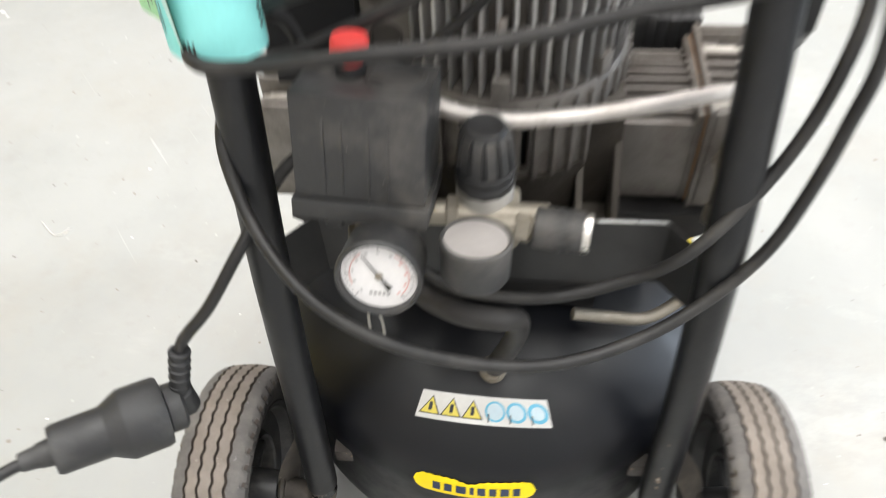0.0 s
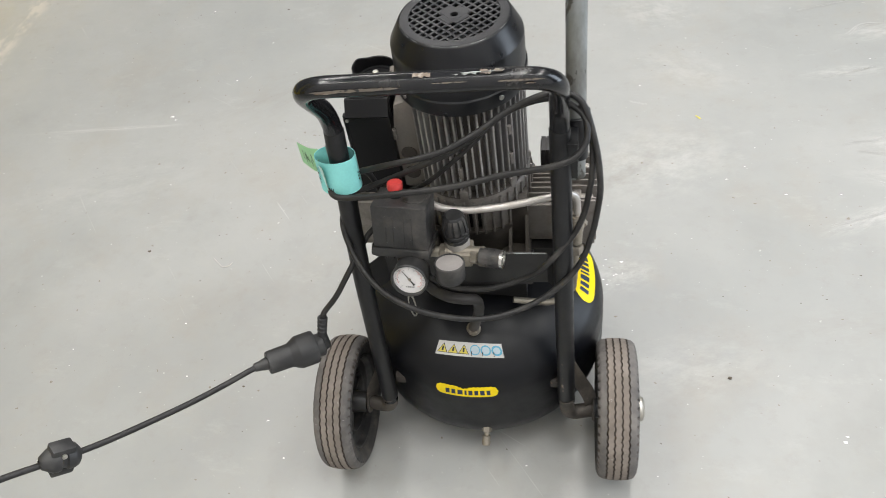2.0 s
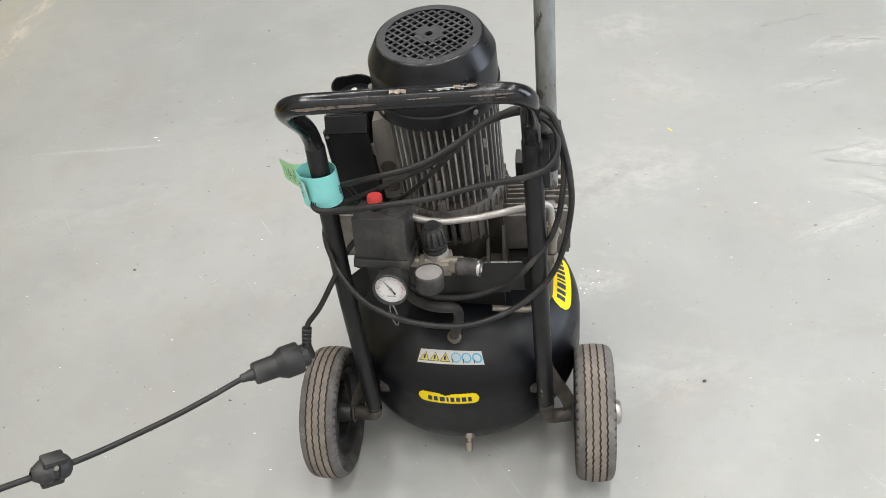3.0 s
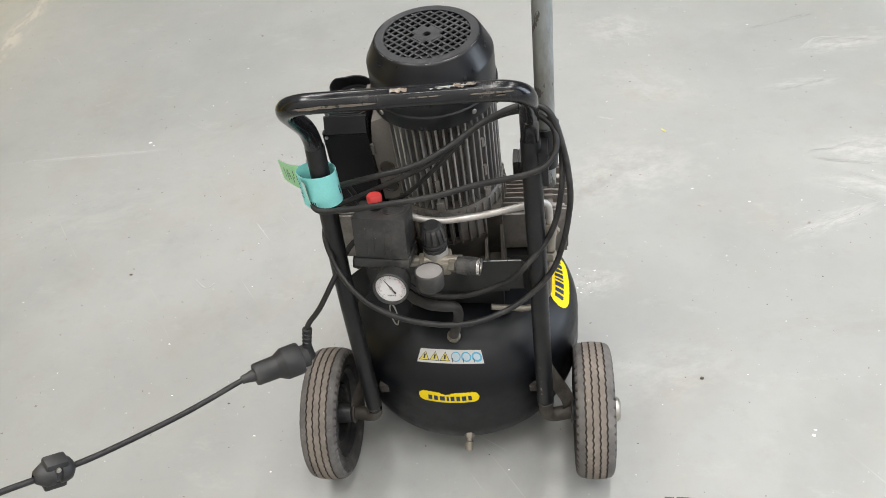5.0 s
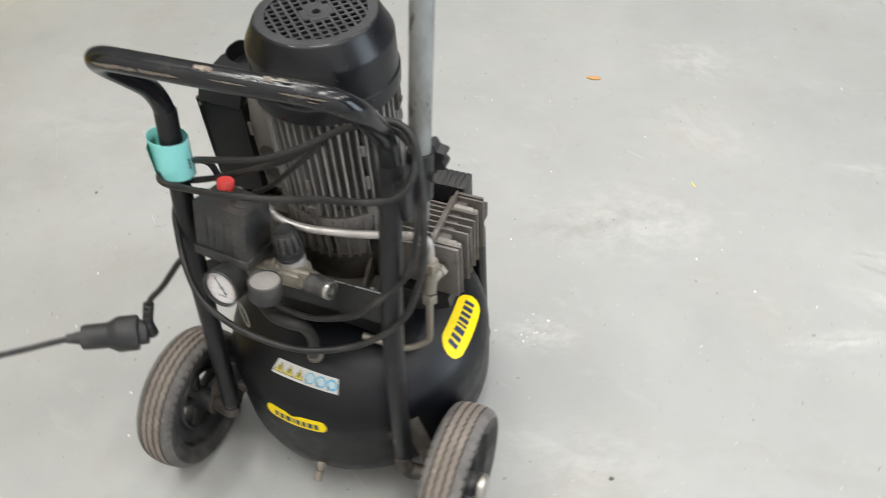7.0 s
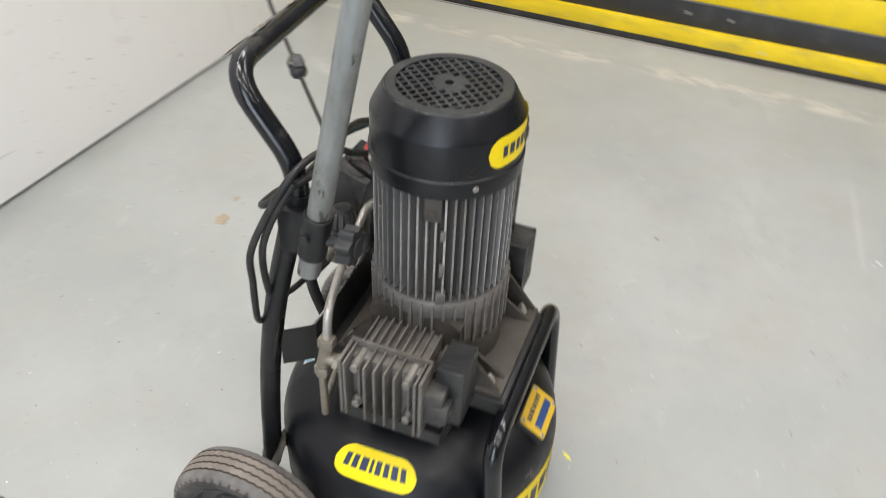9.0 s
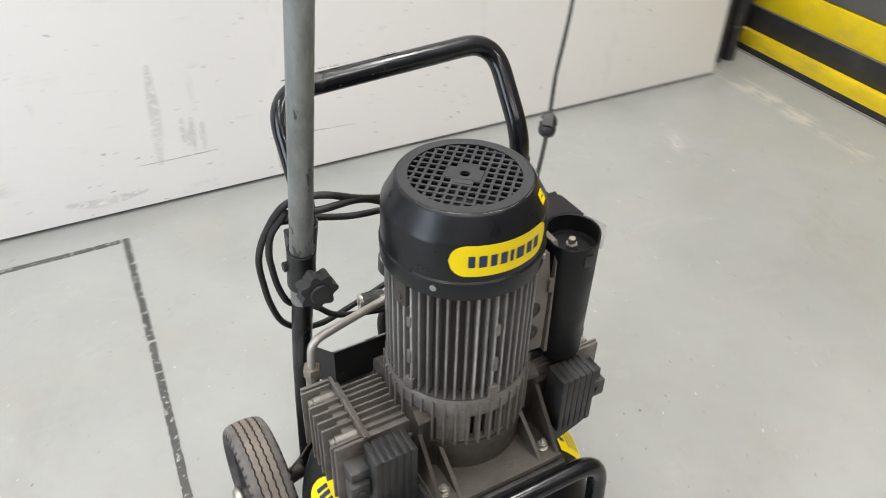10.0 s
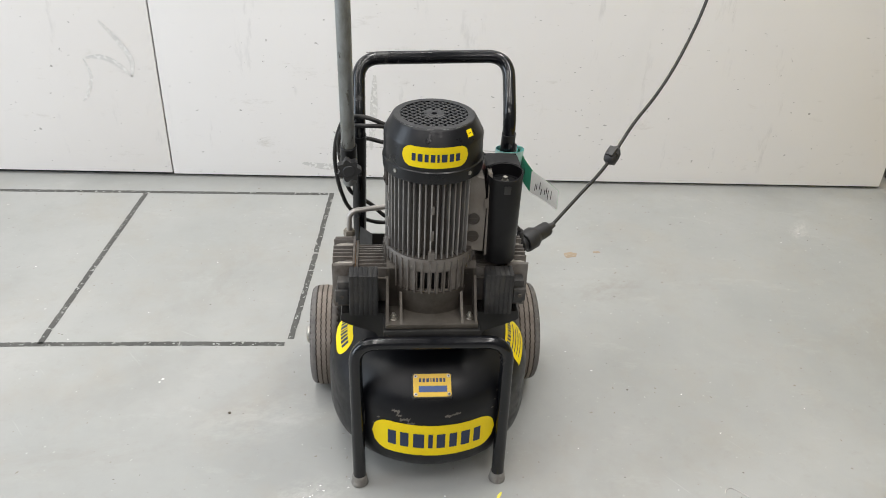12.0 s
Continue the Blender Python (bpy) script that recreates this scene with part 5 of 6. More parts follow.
add_lathe(bm, [(0.0165, 0.0206), (0.0190, 0.0206), (0.0190, 0.0258), (0.0174, 0.0266), (0.0172, 0.0290), (0.0190, 0.0298), (0.0197, 0.0322), (0.0190, 0.0346), (0.0170, 0.0356), (0, 0.0356)], 12, rm)
part("lock_ring", bm, "black_plastic", manifold)
bm = bmesh.new()
add_lathe(bm, [(0, 0.0350), (0.0166, 0.0352), (0.0170, 0.0370), (0.0142, 0.0610), (0.0128, 0.0652), (0.0108, 0.0668), (0.0090, 0.0662), (0, 0.0664)], 40, rm)
knob = part("regulator_knob", bm, "black_plastic", manifold, "fluted black pressure regulator knob")
for k in range(12):
    bm = bmesh.new()
    add_prism(bm, [(0.0150, 0.0375), (0.0186, 0.0375), (0.0158, 0.0600), (0.0138, 0.0632), (0.0120, 0.0632)], -0.0027, 0.0027, rm @ Matrix.Rotation((k + 0.5) * math.pi / 6, 4, "Z") @ Matrix(((1, 0, 0, 0), (0, 0, -1, 0), (0, 1, 0, 0), (0, 0, 0, 1))))
    part("flute", bm, "dusty_plastic", manifold)


def gauge(name, centre, normal, r, deep, dusty):
    m, _ = axis_matrix(centre, Vector(centre) + Vector(normal))
    g = new(name)
    g.parent = comp
    bm = bmesh.new()
    add_lathe(bm, [(0, -deep), (r * 0.86, -deep), (r * 0.96, -deep * 0.85), (r * 0.985, -0.004), (r, -0.002), (r, 0.002), (r * 0.95, 0.0035), (r * 0.89, 0.003), (r * 0.875, -0.0015), (r * 0.875, -0.003)], 48, m)
    part("case", bm, "dusty_plastic", g)
    bm = bmesh.new()
    if dusty:
        tagged(g, "small pressure gauge with a dust-clouded lens")
        add_lathe(bm, [(r * 0.88, 0.0022), (r * 0.6, 0.003), (0, 0.0032)], 40, m)
        part("lens", bm, "dusty_lens", g)
        return
    tagged(g, "round pressure gauge with white dial and black needle")
    # the dial's own up direction
    up = Vector((0, 0, 1)) - Vector(normal).normalized() * Vector(normal).normalized().z
    up.normalize()
    right = up.cross(Vector(normal).normalized())
    d = Matrix((*zip(right, up, Vector(normal).normalized()),)).to_4x4()
    d.translation = Vector(centre)
    add_lathe(bm, [(r * 0.875, -0.002), (0, -0.002)], 40, m, 0)
    for k in range(31):
        a = radians(225 - 9 * k)
        big = k % 5 == 0
        t = d @ Matrix.Rotation(a, 4, "Z")
        add_box(bm, r * (0.70 if big else 0.755), r * 0.80, -r * (0.014 if big else 0.007), r * (0.014 if big else 0.007), -0.0019, -0.0015, t, 1)
        if k % 3 == 0:
            add_box(bm, r * 0.585, r * 0.635, -r * 0.035, r * 0.035, -0.0019, -0.0015, t, 2 if k > 20 else 3)
    for a0, a1 in ((130, 205), (-40, 60)):
        for k in range(16):
            a = radians(a0 + (a1 - a0) * k / 16)
            add_box(bm, r * 0.665, r * 0.69, -r * 0.035, r * 0.035, -0.0019, -0.0014, d @ Matrix.Rotation(a, 4, "Z"), 2)
    for k in range(5):
        add_box(bm, r * (-0.24 + 0.1 * k), r * (-0.17 + 0.1 * k), -r * 0.52, -r * 0.44, -0.0019, -0.0015, d, 1)
    part("dial", bm, ["dial", "grey_ink", "red_ink", "pale_ink"], g, "white dial with fine scale marks")
    bm = bmesh.new()
    t = d @ Matrix.Rotation(radians(126), 4, "Z")
    add_prism(bm, [(-r * 0.40, -r * 0.07), (-r * 0.42, r * 0.07), (-r * 0.20, r * 0.03), (0, r * 0.026), (r * 0.64, 0.0002), (r * 0.64, -0.0002), (0, -r * 0.026), (-r * 0.20, -r * 0.03)], -0.0010, -0.0006, t)
    part("needle", bm, "ink", g)
    bm = bmesh.new()
    add_lathe(bm, [(r * 0.09, -0.001), (r * 0.08, 0.0002), (0, 0.0003)], 16, d)
    part("needle_hub", bm, "brass_nickel", g)


gauge("pressure_gauge", (-0.0700, -0.2235, 0.4830), (-0.05, -0.950, 0.30), 0.0262, 0.030, False)
gauge("outlet_gauge", (-0.014, -0.2055, 0.4965), (0.02, 0.22, 0.975), 0.0215, 0.026, True)
bm = bmesh.new()
add_hex(bm, (0.010, -0.162, 0.4660), (0.020, -0.164, 0.4660), 0.0130)
add_rod(bm, (0.020, -0.164, 0.4660), (0.023, -0.165, 0.4660), 0.009)
coupler = part("hose_coupling", bm, "brass_nickel", comp, "quick hose coupling with a knurled dark sleeve")
bm = bmesh.new()
add_rod(bm, (0.0215, -0.165, 0.4660), (0.052, -0.1695, 0.4660), 0.0138, 0.0134, seg=28, bev=0.0012)
m, h = axis_matrix((0.030, -0.1665, 0.4660), (0.052, -0.1695, 0.4660))
for k in range(16):
    for j in range(3):
        add_box(bm, 0.0130, 0.0142, -0.0014, 0.0014, 0.002 + 0.0052 * j, 0.0045 + 0.0052 * j, m @ Matrix.Rotation((k + 0.5 * (j % 2)) * math.pi / 8, 4, "Z"))
part("sleeve", bm, "dusty_plastic", coupler)
bm = bmesh.new()
m, h = axis_matrix((0.052, -0.1695, 0.4660), (0.0565, -0.1702, 0.4660))
add_lathe(bm, [(0.0132, 0), (0.0132, h), (0.0110, h + 0.0006), (0.0076, h), (0.0070, h - 0.006), (0, h - 0.006)], 28, m)
part("collar", bm, "steel", coupler)

# Safety valve with its ring
bm = bmesh.new()
add_hex(bm, (-0.092, -0.160, 0.452), (-0.093, -0.163, 0.438), 0.0105)
add_rod(bm, (-0.093, -0.163, 0.438), (-0.095, -0.167, 0.405), 0.0082)
add_rod(bm, (-0.075, -0.152, 0.440), (-0.093, -0.160, 0.455), 0.008)
valve = part("safety_valve", bm, "brass_nickel", comp, "brass safety valve with a wire pull ring")
bm = bmesh.new()
ring = [Vector((-0.0865 + 0.0055 * math.cos(a), -0.186 - 0.002 * math.cos(a), 0.376 + 0.026 * math.sin(a))) for a in np.linspace(0, 2 * math.pi, 33)]
add_sweep(bm, ring, 0.0012, 8)
part("pull_ring", bm, "zinc_bolt", valve)

# Bent metal pipe and its fittings
bm = bmesh.new()
add_sweep(bm, fillet([(-0.070, -0.075, 0.500), (-0.066, -0.104, 0.530), (-0.038, -0.125, 0.526), (0.000, -0.121, 0.514), (0.0648, -0.109, 0.5125), (0.120, -0.094, 0.5135), (0.1585, -0.083, 0.514), (0.1600, -0.086, 0.462)], 0.026, 8), 0.0055, 16)
pipe = part("delivery_pipe", bm, "pipe_alu", comp, "bent bright metal delivery pipe", sharp=60)
bm = bmesh.new()
add_hex(bm, (0.1600, -0.0860, 0.470), (0.1600, -0.0872, 0.454), 0.0115)
add_rod(bm, (0.1600, -0.0872, 0.454), (0.1585, -0.0945, 0.418), 0.0088)
add_hex(bm, (0.1583, -0.0958, 0.416), (0.1582, -0.097, 0.400), 0.0110)
add_rod(bm, (0.1592, -0.0910, 0.436), (0.164, -0.064, 0.436), 0.0085)
add_hex(bm, (0.163, -0.074, 0.436), (0.164, -0.066, 0.436), 0.0115)
part("pipe_fitting", bm, "brass_nickel", pipe)
bm = bmesh.new()
add_sweep(bm, fillet([(0.1582, -0.097, 0.402), (0.154, -0.1005, 0.310), (0.122, -0.118, 0.299), (0.060, -0.125, 0.315)], 0.016, 8), 0.0052, 14)
part("return_pipe", bm, "brass_nickel", pipe, sharp=60)

# Rubber hose from the manifold to the tank
bm = bmesh.new()
add_sweep(bm, spline([(-0.072, -0.155, 0.432), (-0.055, -0.178, 0.412), (-0.027, -0.196, 0.412), (-0.002, -0.199, 0.410), (0.013, -0.190, 0.396), (0.012, -0.177, 0.352), (-0.002, -0.167, 0.296)], 10), 0.0082, 16)
part("rubber_hose", bm, "hose", comp, "short black rubber hose to the tank", sharp=60)

# Post in its sleeve
bm = bmesh.new()
add_rod(bm, (0.1570, -0.1050, 0.5665), (0.1570, 0.0810, 1.42), 0.0132, seg=28, bev=0.001)
post = part("extension_post", bm, "galvanised", comp, "galvanised steel post held in a black sleeve")
bm = bmesh.new()
add_rod(bm, (0.1570, -0.0986, 0.596), (0.1570, -0.0855, 0.656), 0.0166, seg=32, bev=0.0012)
add_box(bm, 0.146, 0.160, -0.138, -0.100, 0.592, 0.650, bev=0.002)
part("sleeve", bm, "sleeve_matte", post)
bm = bmesh.new()
add_rod(bm, (0.156, -0.080, 0.622), (0.1555, -0.060, 0.622), 0.0065, seg=16)
m, h = axis_matrix((0.1555, -0.061, 0.622), (0.155, -0.043, 0.622))
star = []
for k in range(84):
    a = 2 * math.pi * k / 84
    r = 0.0205 + 0.0028 * math.cos(7 * a)
    star.append((r * math.cos(a), r * math.sin(a)))
add_prism(bm, star, 0.001, h, m, smooth=True)
add_rod(bm, m @ Vector((0, 0, h)), m @ Vector((0, 0, h + 0.003)), 0.012, seg=24)
part("star_knob", bm, "black_plastic", post, "seven-lobed black plastic clamping knob")
bm = bmesh.new()
add_rod(bm, (0.162, -0.095, 0.630), (0.178, -0.095, 0.630), 0.006, seg=6)
part("set_screw", bm, "bracket_paint", post)

# ---- loose things in the hall ----
# Power cord, hung in loops round the handle
cord = tagged(new("power_cord"), "black rubber power cord looped round the handle", "cable")


def cord_run(name, pts, parent, r=0.0043, mat_name="cable"):
    bm = bmesh.new()
    add_sweep(bm, spline(pts, 9), r, 12)
    return part(name, bm, mat_name, parent, sharp=60)


cord_run("loop", [(-0.105, -0.118, 0.515), (-0.125, -0.112, 0.575), (-0.133, -0.130, 0.596), (-0.075, -0.150, 0.630), (-0.013, -0.146, 0.646), (0.033, -0.126, 0.661), (0.078, -0.106, 0.684),
                  (0.128, -0.100, 0.706), (0.166, -0.106, 0.700), (0.186, -0.130, 0.652), (0.194, -0.151, 0.600), (0.191, -0.156, 0.552), (0.184, -0.163, 0.512),
                  (0.170, -0.174, 0.470), (0.143, -0.188, 0.437), (0.106, -0.206, 0.416), (0.060, -0.226, 0.410), (0.019, -0.237, 0.414), (-0.029, -0.243, 0.428), (-0.069, -0.241, 0.444),
                  (-0.103, -0.229, 0.458), (-0.134, -0.205, 0.474), (-0.155, -0.180, 0.498), (-0.163, -0.160, 0.530), (-0.152, -0.135, 0.565)], cord)
cord_run("loop", [(-0.152, -0.135, 0.560), (-0.125, -0.124, 0.562), (-0.091, -0.120, 0.576), (-0.042, -0.124, 0.605), (0.004, -0.124, 0.632), (0.042, -0.118, 0.660), (0.080, -0.104, 0.684), (0.130, -0.092, 0.692), (0.168, -0.110, 0.684),
                  (0.176, -0.132, 0.664), (0.164, -0.150, 0.648), (0.143, -0.157, 0.640), (0.118, -0.160, 0.634), (0.069, -0.160, 0.622), (0.009, -0.170, 0.611), (-0.061, -0.179, 0.605), (-0.129, -0.174, 0.590),
                  (-0.160, -0.168, 0.586), (-0.168, -0.150, 0.588), (-0.150, -0.128, 0.590)], cord)
cord_run("loop", [(0.166, -0.104, 0.692), (0.181, -0.122, 0.655), (0.1835, -0.138, 0.616), (0.1805, -0.146, 0.585), (0.175, -0.150, 0.550), (0.164, -0.156, 0.518), (0.147, -0.169, 0.498), (0.120, -0.184, 0.470), (0.092, -0.184, 0.444),
                  (0.041, -0.189, 0.425), (-0.012, -0.186, 0.420), (-0.050, -0.172, 0.428), (-0.085, -0.150, 0.450)], cord)
cord_run("loop", [(-0.070, -0.112, 0.545), (-0.043, -0.115, 0.564), (-0.014, -0.116, 0.592), (0.020, -0.114, 0.627), (0.048, -0.106, 0.655)], cord, 0.0034)
cord_run("tail", [(-0.100, -0.122, 0.500), (-0.135, -0.145, 0.488), (-0.161, -0.189, 0.456), (-0.185, -0.212, 0.420), (-0.2065, -0.2240, 0.395), (-0.2115, -0.2300, 0.380)], cord)
bm = bmesh.new()
p0, p1 = Vector((-0.210, -0.2280, 0.388)), Vector((-0.2165, -0.2400, 0.352))
for k in range(5):
    a = p0.lerp(p1, k / 5)
    add_rod(bm, a, a.lerp(p1, 0.13), 0.0078, seg=16)
add_rod(bm, p0, p1, 0.0060, 0.0072, seg=16)
part("strain_relief", bm, "plug_rubber", cord, "ribbed rubber strain relief")
bm = bmesh.new()
add_rod(bm, (-0.2165, -0.2400, 0.354), (-0.2160, -0.2400, 0.330), 0.009, seg=18)
add_rod(bm, (-0.2165, -0.2435, 0.3402), (-0.2275, -0.2518, 0.3428), 0.0180, seg=28)
part("plug", bm, "plug_rubber", cord, "angled black mains plug")

# Extension lead with its socket and in-line clamp
lead = tagged(new("extension_lead"), "black extension lead hanging through the air to the plug", "cable")
bm = bmesh.new()
m, h = axis_matrix((-0.2262, -0.2508, 0.3425), (-0.2865, -0.2955, 0.3565))
add_lathe(bm, [(0, 0), (0.0185, 0), (0.0245, 0.001), (0.0257, 0.004), (0.0257, 0.028), (0.0248, 0.030), (0.0192, 0.0405), (0.0185, 0.042), (0.0178, h - 0.003), (0.0165, h), (0, h)], 36, m)
part("socket", bm, "plug_rubber", lead, "black rubber coupling socket")
bm = bmesh.new()
add_lathe(bm, [(0.0100, h), (0.0088, h + 0.008), (0.0078, h + 0.010), (0.0066, h + 0.020), (0.0048, h + 0.021)], 24, m)
part("boot", bm, "plug_rubber", lead)
cord_run("lead_cable", [(-0.284, -0.2935, 0.3565), (-0.304, -0.312, 0.3625), (-0.340, -0.357, 0.376), (-0.376, -0.400, 0.391), (-0.438, -0.470, 0.420), (-0.476, -0.515, 0.447), (-0.510, -0.558, 0.478),
                        (-0.545, -0.602, 0.506), (-0.605, -0.668, 0.548), (-0.660, -0.730, 0.600), (-0.715, -0.800, 0.668), (-0.758, -0.855, 0.745), (-0.80, -0.91, 0.87), (-0.835, -0.955, 1.08), (-0.86, -0.985, 1.5), (-0.87, -1.0, 2.4), (-0.87, -1.0, 4.0)], lead)
bm = bmesh.new()
cm, ch = axis_matrix((-0.461, -0.498, 0.436), (-0.488, -0.529, 0.461))
add_lathe(bm, [(0.0045, -0.002), (0.0095, 0.0), (0.0150, 0.004), (0.0175, 0.010), (0.0175, 0.018), (0.0145, 0.020), (0.0145, 0.025), (0.0175, 0.027), (0.0170, 0.036), (0.0130, 0.042), (0.0090, ch), (0.0045, ch + 0.002)], 14, cm, smooth=False)
clamp = part("inline_clamp", bm, "plug_rubber", lead, "black plastic in-line cable clamp")
for sy in (-1, 1):
    bm = bmesh.new()
    add_box(bm, -0.011, 0.011, sy * 0.016 - 0.006, sy * 0.016 + 0.006, 0.009, 0.038, cm, bev=0.0035)
    part("clamp_jaw", bm, "plug_rubber", clamp)
bm = bmesh.new()
add_rod(bm, cm @ Vector((0.011, 0.013, ch / 2)), cm @ Vector((0.0145, 0.013, ch / 2)), 0.0035, seg=12)
part("screw", bm, "zinc_bolt", clamp)

# Paper tag tied round the handle's tube
tag = tagged(new("rental_tag"), "turquoise paper tag band wrapped round the handle tube", "tag")
axis0, axis1 = Vector((-0.1560, -0.1440, 0.583)), Vector((-0.1585, -0.1345, 0.632))
h = (axis1 - axis0).length
wrap = lambda u, v, off: axis0.lerp(axis1, v / h) + Vector(((0.0285 + off) * math.cos(u), (0.0195 + off) * math.sin(u), 0))
bm = bmesh.new()
hoops = [[bm.verts.new(wrap(2 * math.pi * k / 48, v, off)) for k in range(48)] for v, off in ((0, -0.0004), (0, 0.0001), (h, 0.0001), (h, -0.0004))]
for j in range(4):
    lo, hi = hoops[j], hoops[(j + 1) % 4]
    for k in range(48):
        bm.faces.new((lo[k], lo[(k + 1) % 48], hi[(k + 1) % 48], hi[k]))
paint(bm, 0, 0, True)
for a0, z0, wide, tall in ((-0.20, 0.013, 0.16, 0.003), (-0.20, 0.018, 0.16, 0.003), (-0.20, 0.023, 0.16, 0.003), (-2.02, 0.004, 0.08, 0.007), (-1.90, 0.004, 0.05, 0.007), (-1.80, 0.004, 0.05, 0.007),
                           (-2.45, 0.014, 0.02, 0.026), (-2.70, 0.014, 0.26, 0.0012), (-2.66, 0.019, 0.16, 0.003), (-2.66, 0.027, 0.12, 0.003), (-2.66, 0.034, 0.10, 0.003)):
    add_patch(bm, wrap, a0, a0 + wide, lambda q: z0, lambda q: z0 + tall, 3, 1, 0.0004, 1)
add_patch(bm, wrap, 0.10, 2.75, lambda q: -0.001, lambda q: h - 0.001, 14, 2, 0.0006, 2)
part("band", bm, ["tag_teal", "ink", "tag_pale"], tag)


def flap(name, line, z_of, mt, bars=0, label="", back=None, near=None):
    """A strip of paper on edge, along a line in plan."""
    bm = bmesh.new()
    pts = spline(line, 6)
    for side in (-1, 1):
        rows = []
        for k, p in enumerate(pts):
            lo, hi = z_of(k / (len(pts) - 1))
            d = (pts[min(k + 1, len(pts) - 1)] - pts[max(k - 1, 0)]).normalized()
            s = Vector((-d.y, d.x, 0)) * 0.0003 * side
            rows.append((bm.verts.new((p.x + s.x, p.y + s.y, lo)), bm.verts.new((p.x + s.x, p.y + s.y, hi))))
        for a, b in zip(rows, rows[1:]):
            f = bm.faces.new((a[0], b[0], b[1], a[1]))
            f.smooth = True
            f.material_index = 2 if back and side < 0 else 3 if near and rows.index(a) < len(rows) * 0.42 else 0
    rng = random.Random(len(line))
    for j in range(bars):
        u0 = 0.18 + 0.7 * j / max(1, bars)
        k0 = int(u0 * (len(pts) - 2))
        p, q = pts[k0], pts[k0 + 1]
        d = (q - p).normalized()
        s = Vector((-d.y, d.x, 0))
        lo, hi = z_of(u0)
        za = lo + (hi - lo) * (0.2 + 0.1 * (j % 3))
        zb = za + (hi - lo) * (0.25 + 0.25 * rng.random())
        for side in (-0.0006, 0.0006):
            v = [bm.verts.new((c.x + s.x * side, c.y + s.y * side, z)) for c, z in ((p, za), (p.lerp(q, 0.4), za), (p.lerp(q, 0.6), zb), (p.lerp(q, 0.2), zb))]
            f = bm.faces.new(v)
            f.material_index = 1
    part(name, bm, [mt, "ink", back or mt, near or mt], tag, label)


flap("flap", [(-0.168, -0.163, 0), (-0.180, -0.146, 0), (-0.189, -0.117, 0), (-0.202, -0.0920, 0)], lambda u: (0.584 - 0.020 * u - 0.010 * u * u, 0.632 - 0.018 * u - 0.010 * u * u), "tag_green", 6, "green paper strip of the tag with print", "tag_deep_green", "tag_pale")
flap("flap", [(-0.200, -0.0925, 0), (-0.217, -0.082, 0), (-0.235, -0.066, 0), (-0.250, -0.050, 0)], lambda u: (0.556 - 0.016 * u, 0.604 - 0.024 * u), "tag_green", 8, "white end of the tag with handwriting bars", "tag_white")
flap("inner_end", [(-0.160, -0.1450, 0), (-0.1665, -0.1370, 0), (-0.1705, -0.1270, 0), (-0.1690, -0.1180, 0)], lambda u: (0.596, 0.638 + 0.006 * math.sin(2.6 * u)), "tag_white", 3, "white inner end of the tag with a printed code")

# Dried stains on the floor
def stain(x, y, lx, ly, turn):
    bm = bmesh.new()
    rng = random.Random(int(x * 999))
    n = 18
    add_prism(bm, [(lx * math.cos(2 * math.pi * k / n) * (0.7 + 0.45 * rng.random()), ly * math.sin(2 * math.pi * k / n) * (0.7 + 0.45 * rng.random())) for k in range(n)], 0.0, 0.0003)
    ob = part("floor_stain", bm, "brown_stain")
    ob.matrix_basis = pose(x, y, 0.0002, 0, 0, turn)
    tagged(ob, "dried pale brown stain on the floor", "stain", group="floor stains")


stain(-0.459, -0.751, 0.026, 0.017, 20)
stain(-0.545, -0.770, 0.013, 0.007, 0)


# Litter on the floor
def litter(name, x, y, lx, ly, lz, turn, mt, label, category):
    bm = bmesh.new()
    rng = random.Random(int(x * 1000) + int(y * 777))
    n = 7
    outline = [(lx / 2 * math.cos(2 * math.pi * k / n) * (0.75 + 0.4 * rng.random()), ly / 2 * math.sin(2 * math.pi * k / n) * (0.75 + 0.4 * rng.random())) for k in range(n)]
    add_prism(bm, outline, 0.0, lz)
    ob = part(name, bm, mt)
    ob.matrix_basis = pose(x, y, 0.0002, 0, 0, turn)
    return tagged(ob, label, category)


litter("wood_chip", 0.112, 1.033, 0.045, 0.014, 0.004, 8, "wood", "small splinter of orange-brown wood on the floor", "litter")
litter("yellow_scrap", 0.431, 0.716, 0.020, 0.0036, 0.001, -50, "yellow_fleck", "tiny yellow plastic scrap on the floor", "litter")
litter("yellow_scrap", -0.153, 0.197, 0.022, 0.007, 0.001, 60, "yellow_fleck", "tiny yellow plastic scrap on the floor", "litter")
litter("dirt_crumb", 0.445, -0.042, 0.007, 0.006, 0.003, 0, "dirt_fleck", "dark crumb of dirt on the floor", "litter")
bm = bmesh.new()
add_sweep(bm, spline([(-0.678, 0.200, 0.001), (-0.662, 0.186, 0.001), (-0.648, 0.176, 0.0014), (-0.636, 0.180, 0.001), (-0.630, 0.190, 0.001)], 6), 0.0009, 6)
tagged(part("wire_curl", bm, "scuff"), "thin pale curled scrap of wire on the floor", "litter")


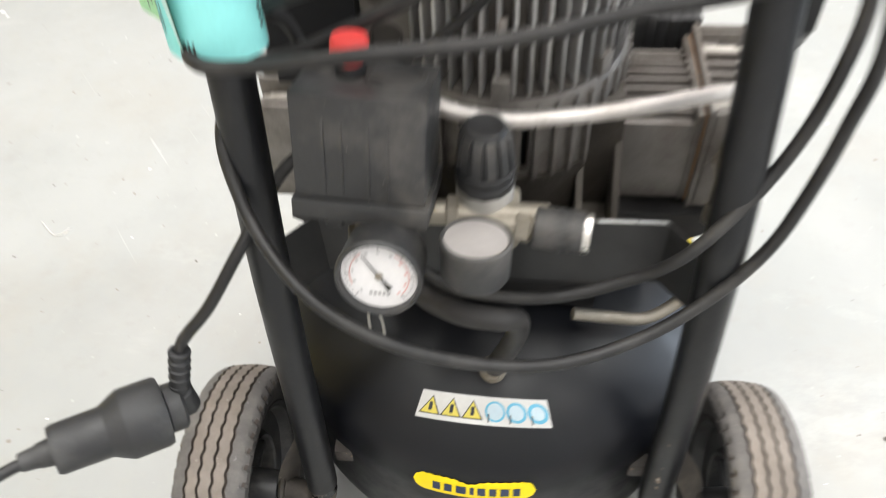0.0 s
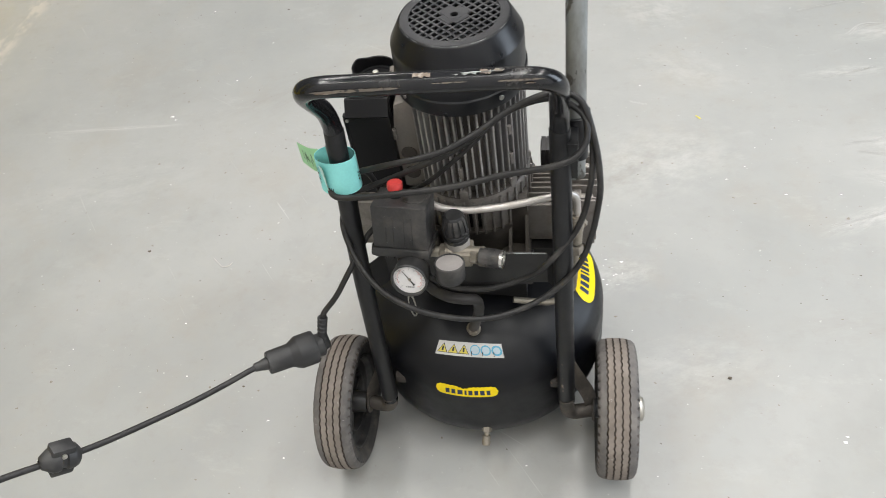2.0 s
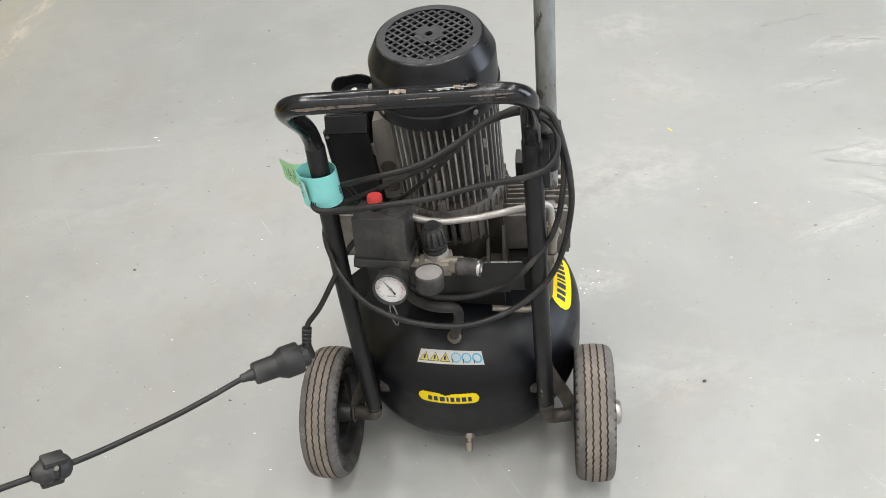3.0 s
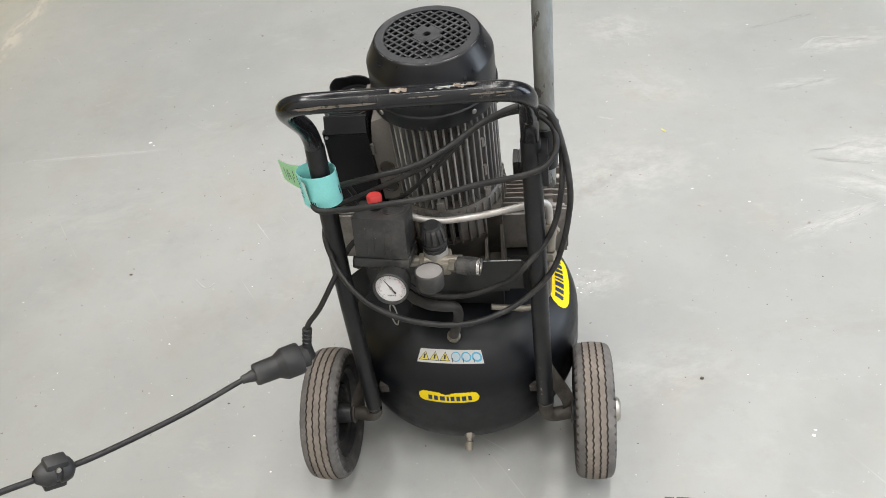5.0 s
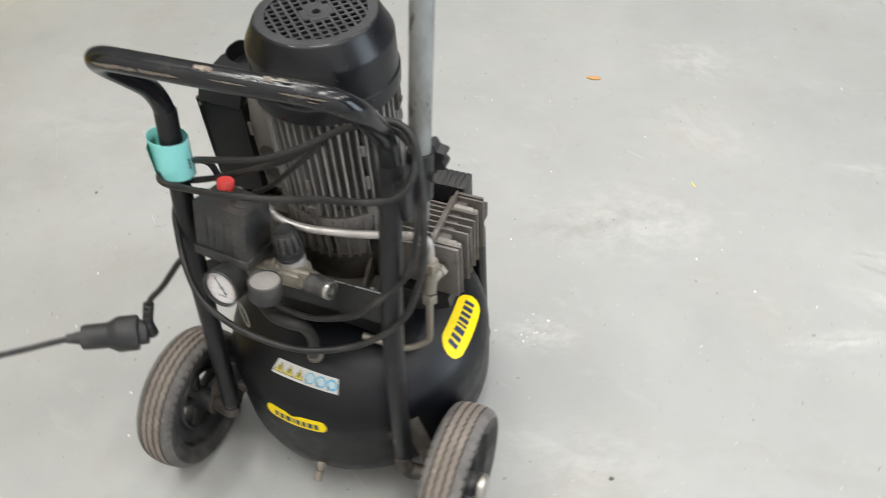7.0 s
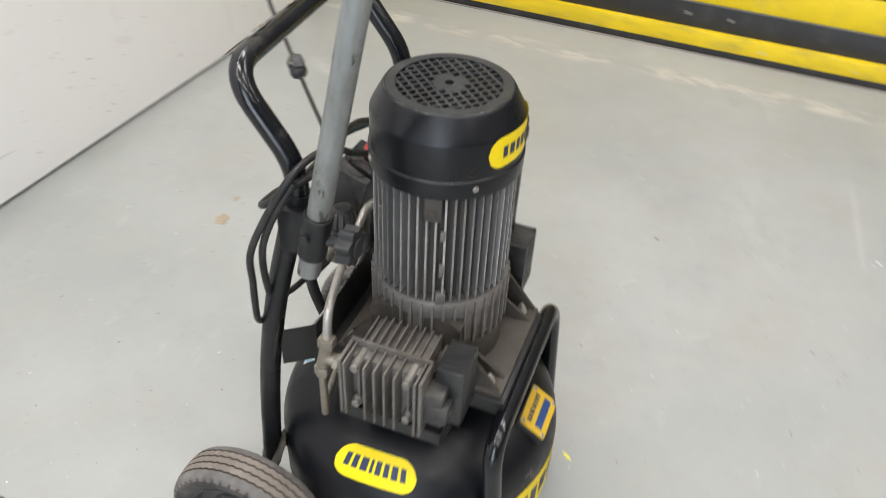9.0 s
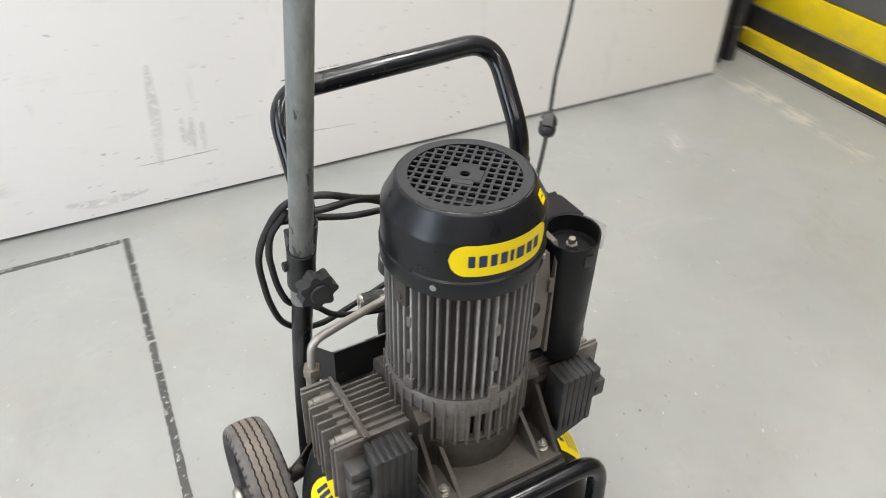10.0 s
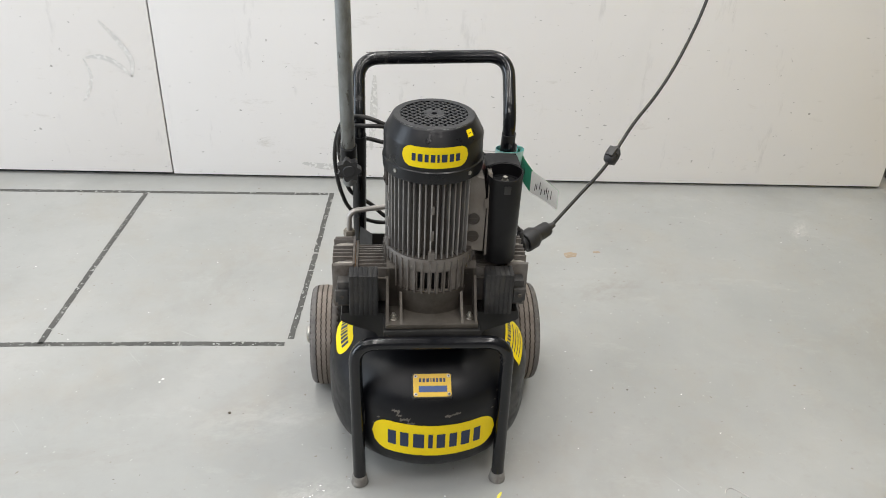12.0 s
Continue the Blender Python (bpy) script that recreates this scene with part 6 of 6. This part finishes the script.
def fleck_field(name, seed, count, mt, label, smallest, largest, extra=()):
    rng = random.Random(seed)
    bm = bmesh.new()
    spots = [(rng.uniform(-1.7, 2.6), rng.uniform(-1.1, 2.6), rng.uniform(smallest, largest)) for _ in range(count)] + list(extra)
    for x, y, r in spots:
        n, t = 5, rng.random() * 6
        out = [(x + r * (0.5 + rng.random()) * math.cos(t + 2 * math.pi * k / n), y + r * (0.35 + 0.5 * rng.random()) * math.sin(t + 2 * math.pi * k / n)) for k in range(n)]
        add_prism(bm, out, 0.0001, 0.0004 + 0.0004 * rng.random())
    tagged(part(name, bm, mt), label, "litter", kind="stuff")


fleck_field("paint_flecks", 3, 300, "paint_fleck", "tiny white paint flecks strewn on the floor", 0.0008, 0.0028,
            [(0.626, -0.158, 0.004), (0.632, -0.147, 0.003), (-0.99, 0.713, 0.005), (-0.975, 0.70, 0.003), (-1.247, -0.909, 0.004)] + [(0.229 + 0.02 * math.cos(k * 2.4), 0.205 + 0.035 * math.sin(k * 1.7), 0.0007 + 0.0008 * (k % 3)) for k in range(18)])
fleck_field("dirt_flecks", 5, 300, "dirt_fleck", "tiny dark crumbs of dirt strewn on the floor", 0.0008, 0.0026, [(-0.85, 0.215, 0.005), (-0.80, 1.25, 0.005), (-0.496, -0.131, 0.003)])


# Pale scrapes on the floor paint
M["scrape"] = surface("scrape", (0.45, 0.45, 0.437), 0.55, tone=0.15, bump=0.0)


def scrapes(lines):
    bm = bmesh.new()
    rng = random.Random(21)
    for pts, wide in lines:
        for j in range(6):
            off = Vector((rng.uniform(-1, 1), rng.uniform(-1, 1), 0)) * wide * 1.2
            run = [Vector((x, y, 0)) + off for x, y in pts]
            run = spline(run, 6) if len(run) > 2 else [run[0].lerp(run[1], k / 8) for k in range(9)]
            rows = []
            for k, p in enumerate(run):
                d = (run[min(k + 1, len(run) - 1)] - run[max(k - 1, 0)]).normalized()
                side = Vector((-d.y, d.x, 0)) * (0.0003 + 0.16 * wide * rng.random() * math.sin(math.pi * (k + 0.4) / len(run)))
                z = Vector((0, 0, 0.0003 + 0.00012 * j))
                rows.append((bm.verts.new(p - side + z), bm.verts.new(p + side + z)))
            for a, b in zip(rows, rows[1:]):
                if rng.random() < 0.62:
                    bm.faces.new((a[0], b[0], b[1], a[1]))
    tagged(part("floor_scratches", bm, "scrape"), "pale scrape marks in the floor paint", "scratch", kind="stuff")


scrapes([([(0.76, 0.622), (0.828, 0.638), (0.885, 0.662)], 0.008), ([(0.781, 0.596), (0.915, 0.574)], 0.006), ([(0.81, 0.491), (0.886, 0.453)], 0.007),
         ([(0.835, 0.549), (0.901, 0.515)], 0.006), ([(0.688, 0.357), (0.804, 0.404), (0.885, 0.448)], 0.005), ([(0.723, 1.182), (0.889, 1.24)], 0.004),
         ([(0.833, 1.062), (0.895, 1.112), (1.036, 1.082)], 0.006), ([(0.751, 0.879), (0.871, 0.919)], 0.004), ([(0.264, 0.78), (0.308, 0.766)], 0.002),
         ([(-1.006, -1.14), (-1.031, -1.111)], 0.002), ([(-1.216, -0.926), (-1.275, -0.884)], 0.006), ([(-1.447, 0.265), (-1.43, 0.326)], 0.002)])
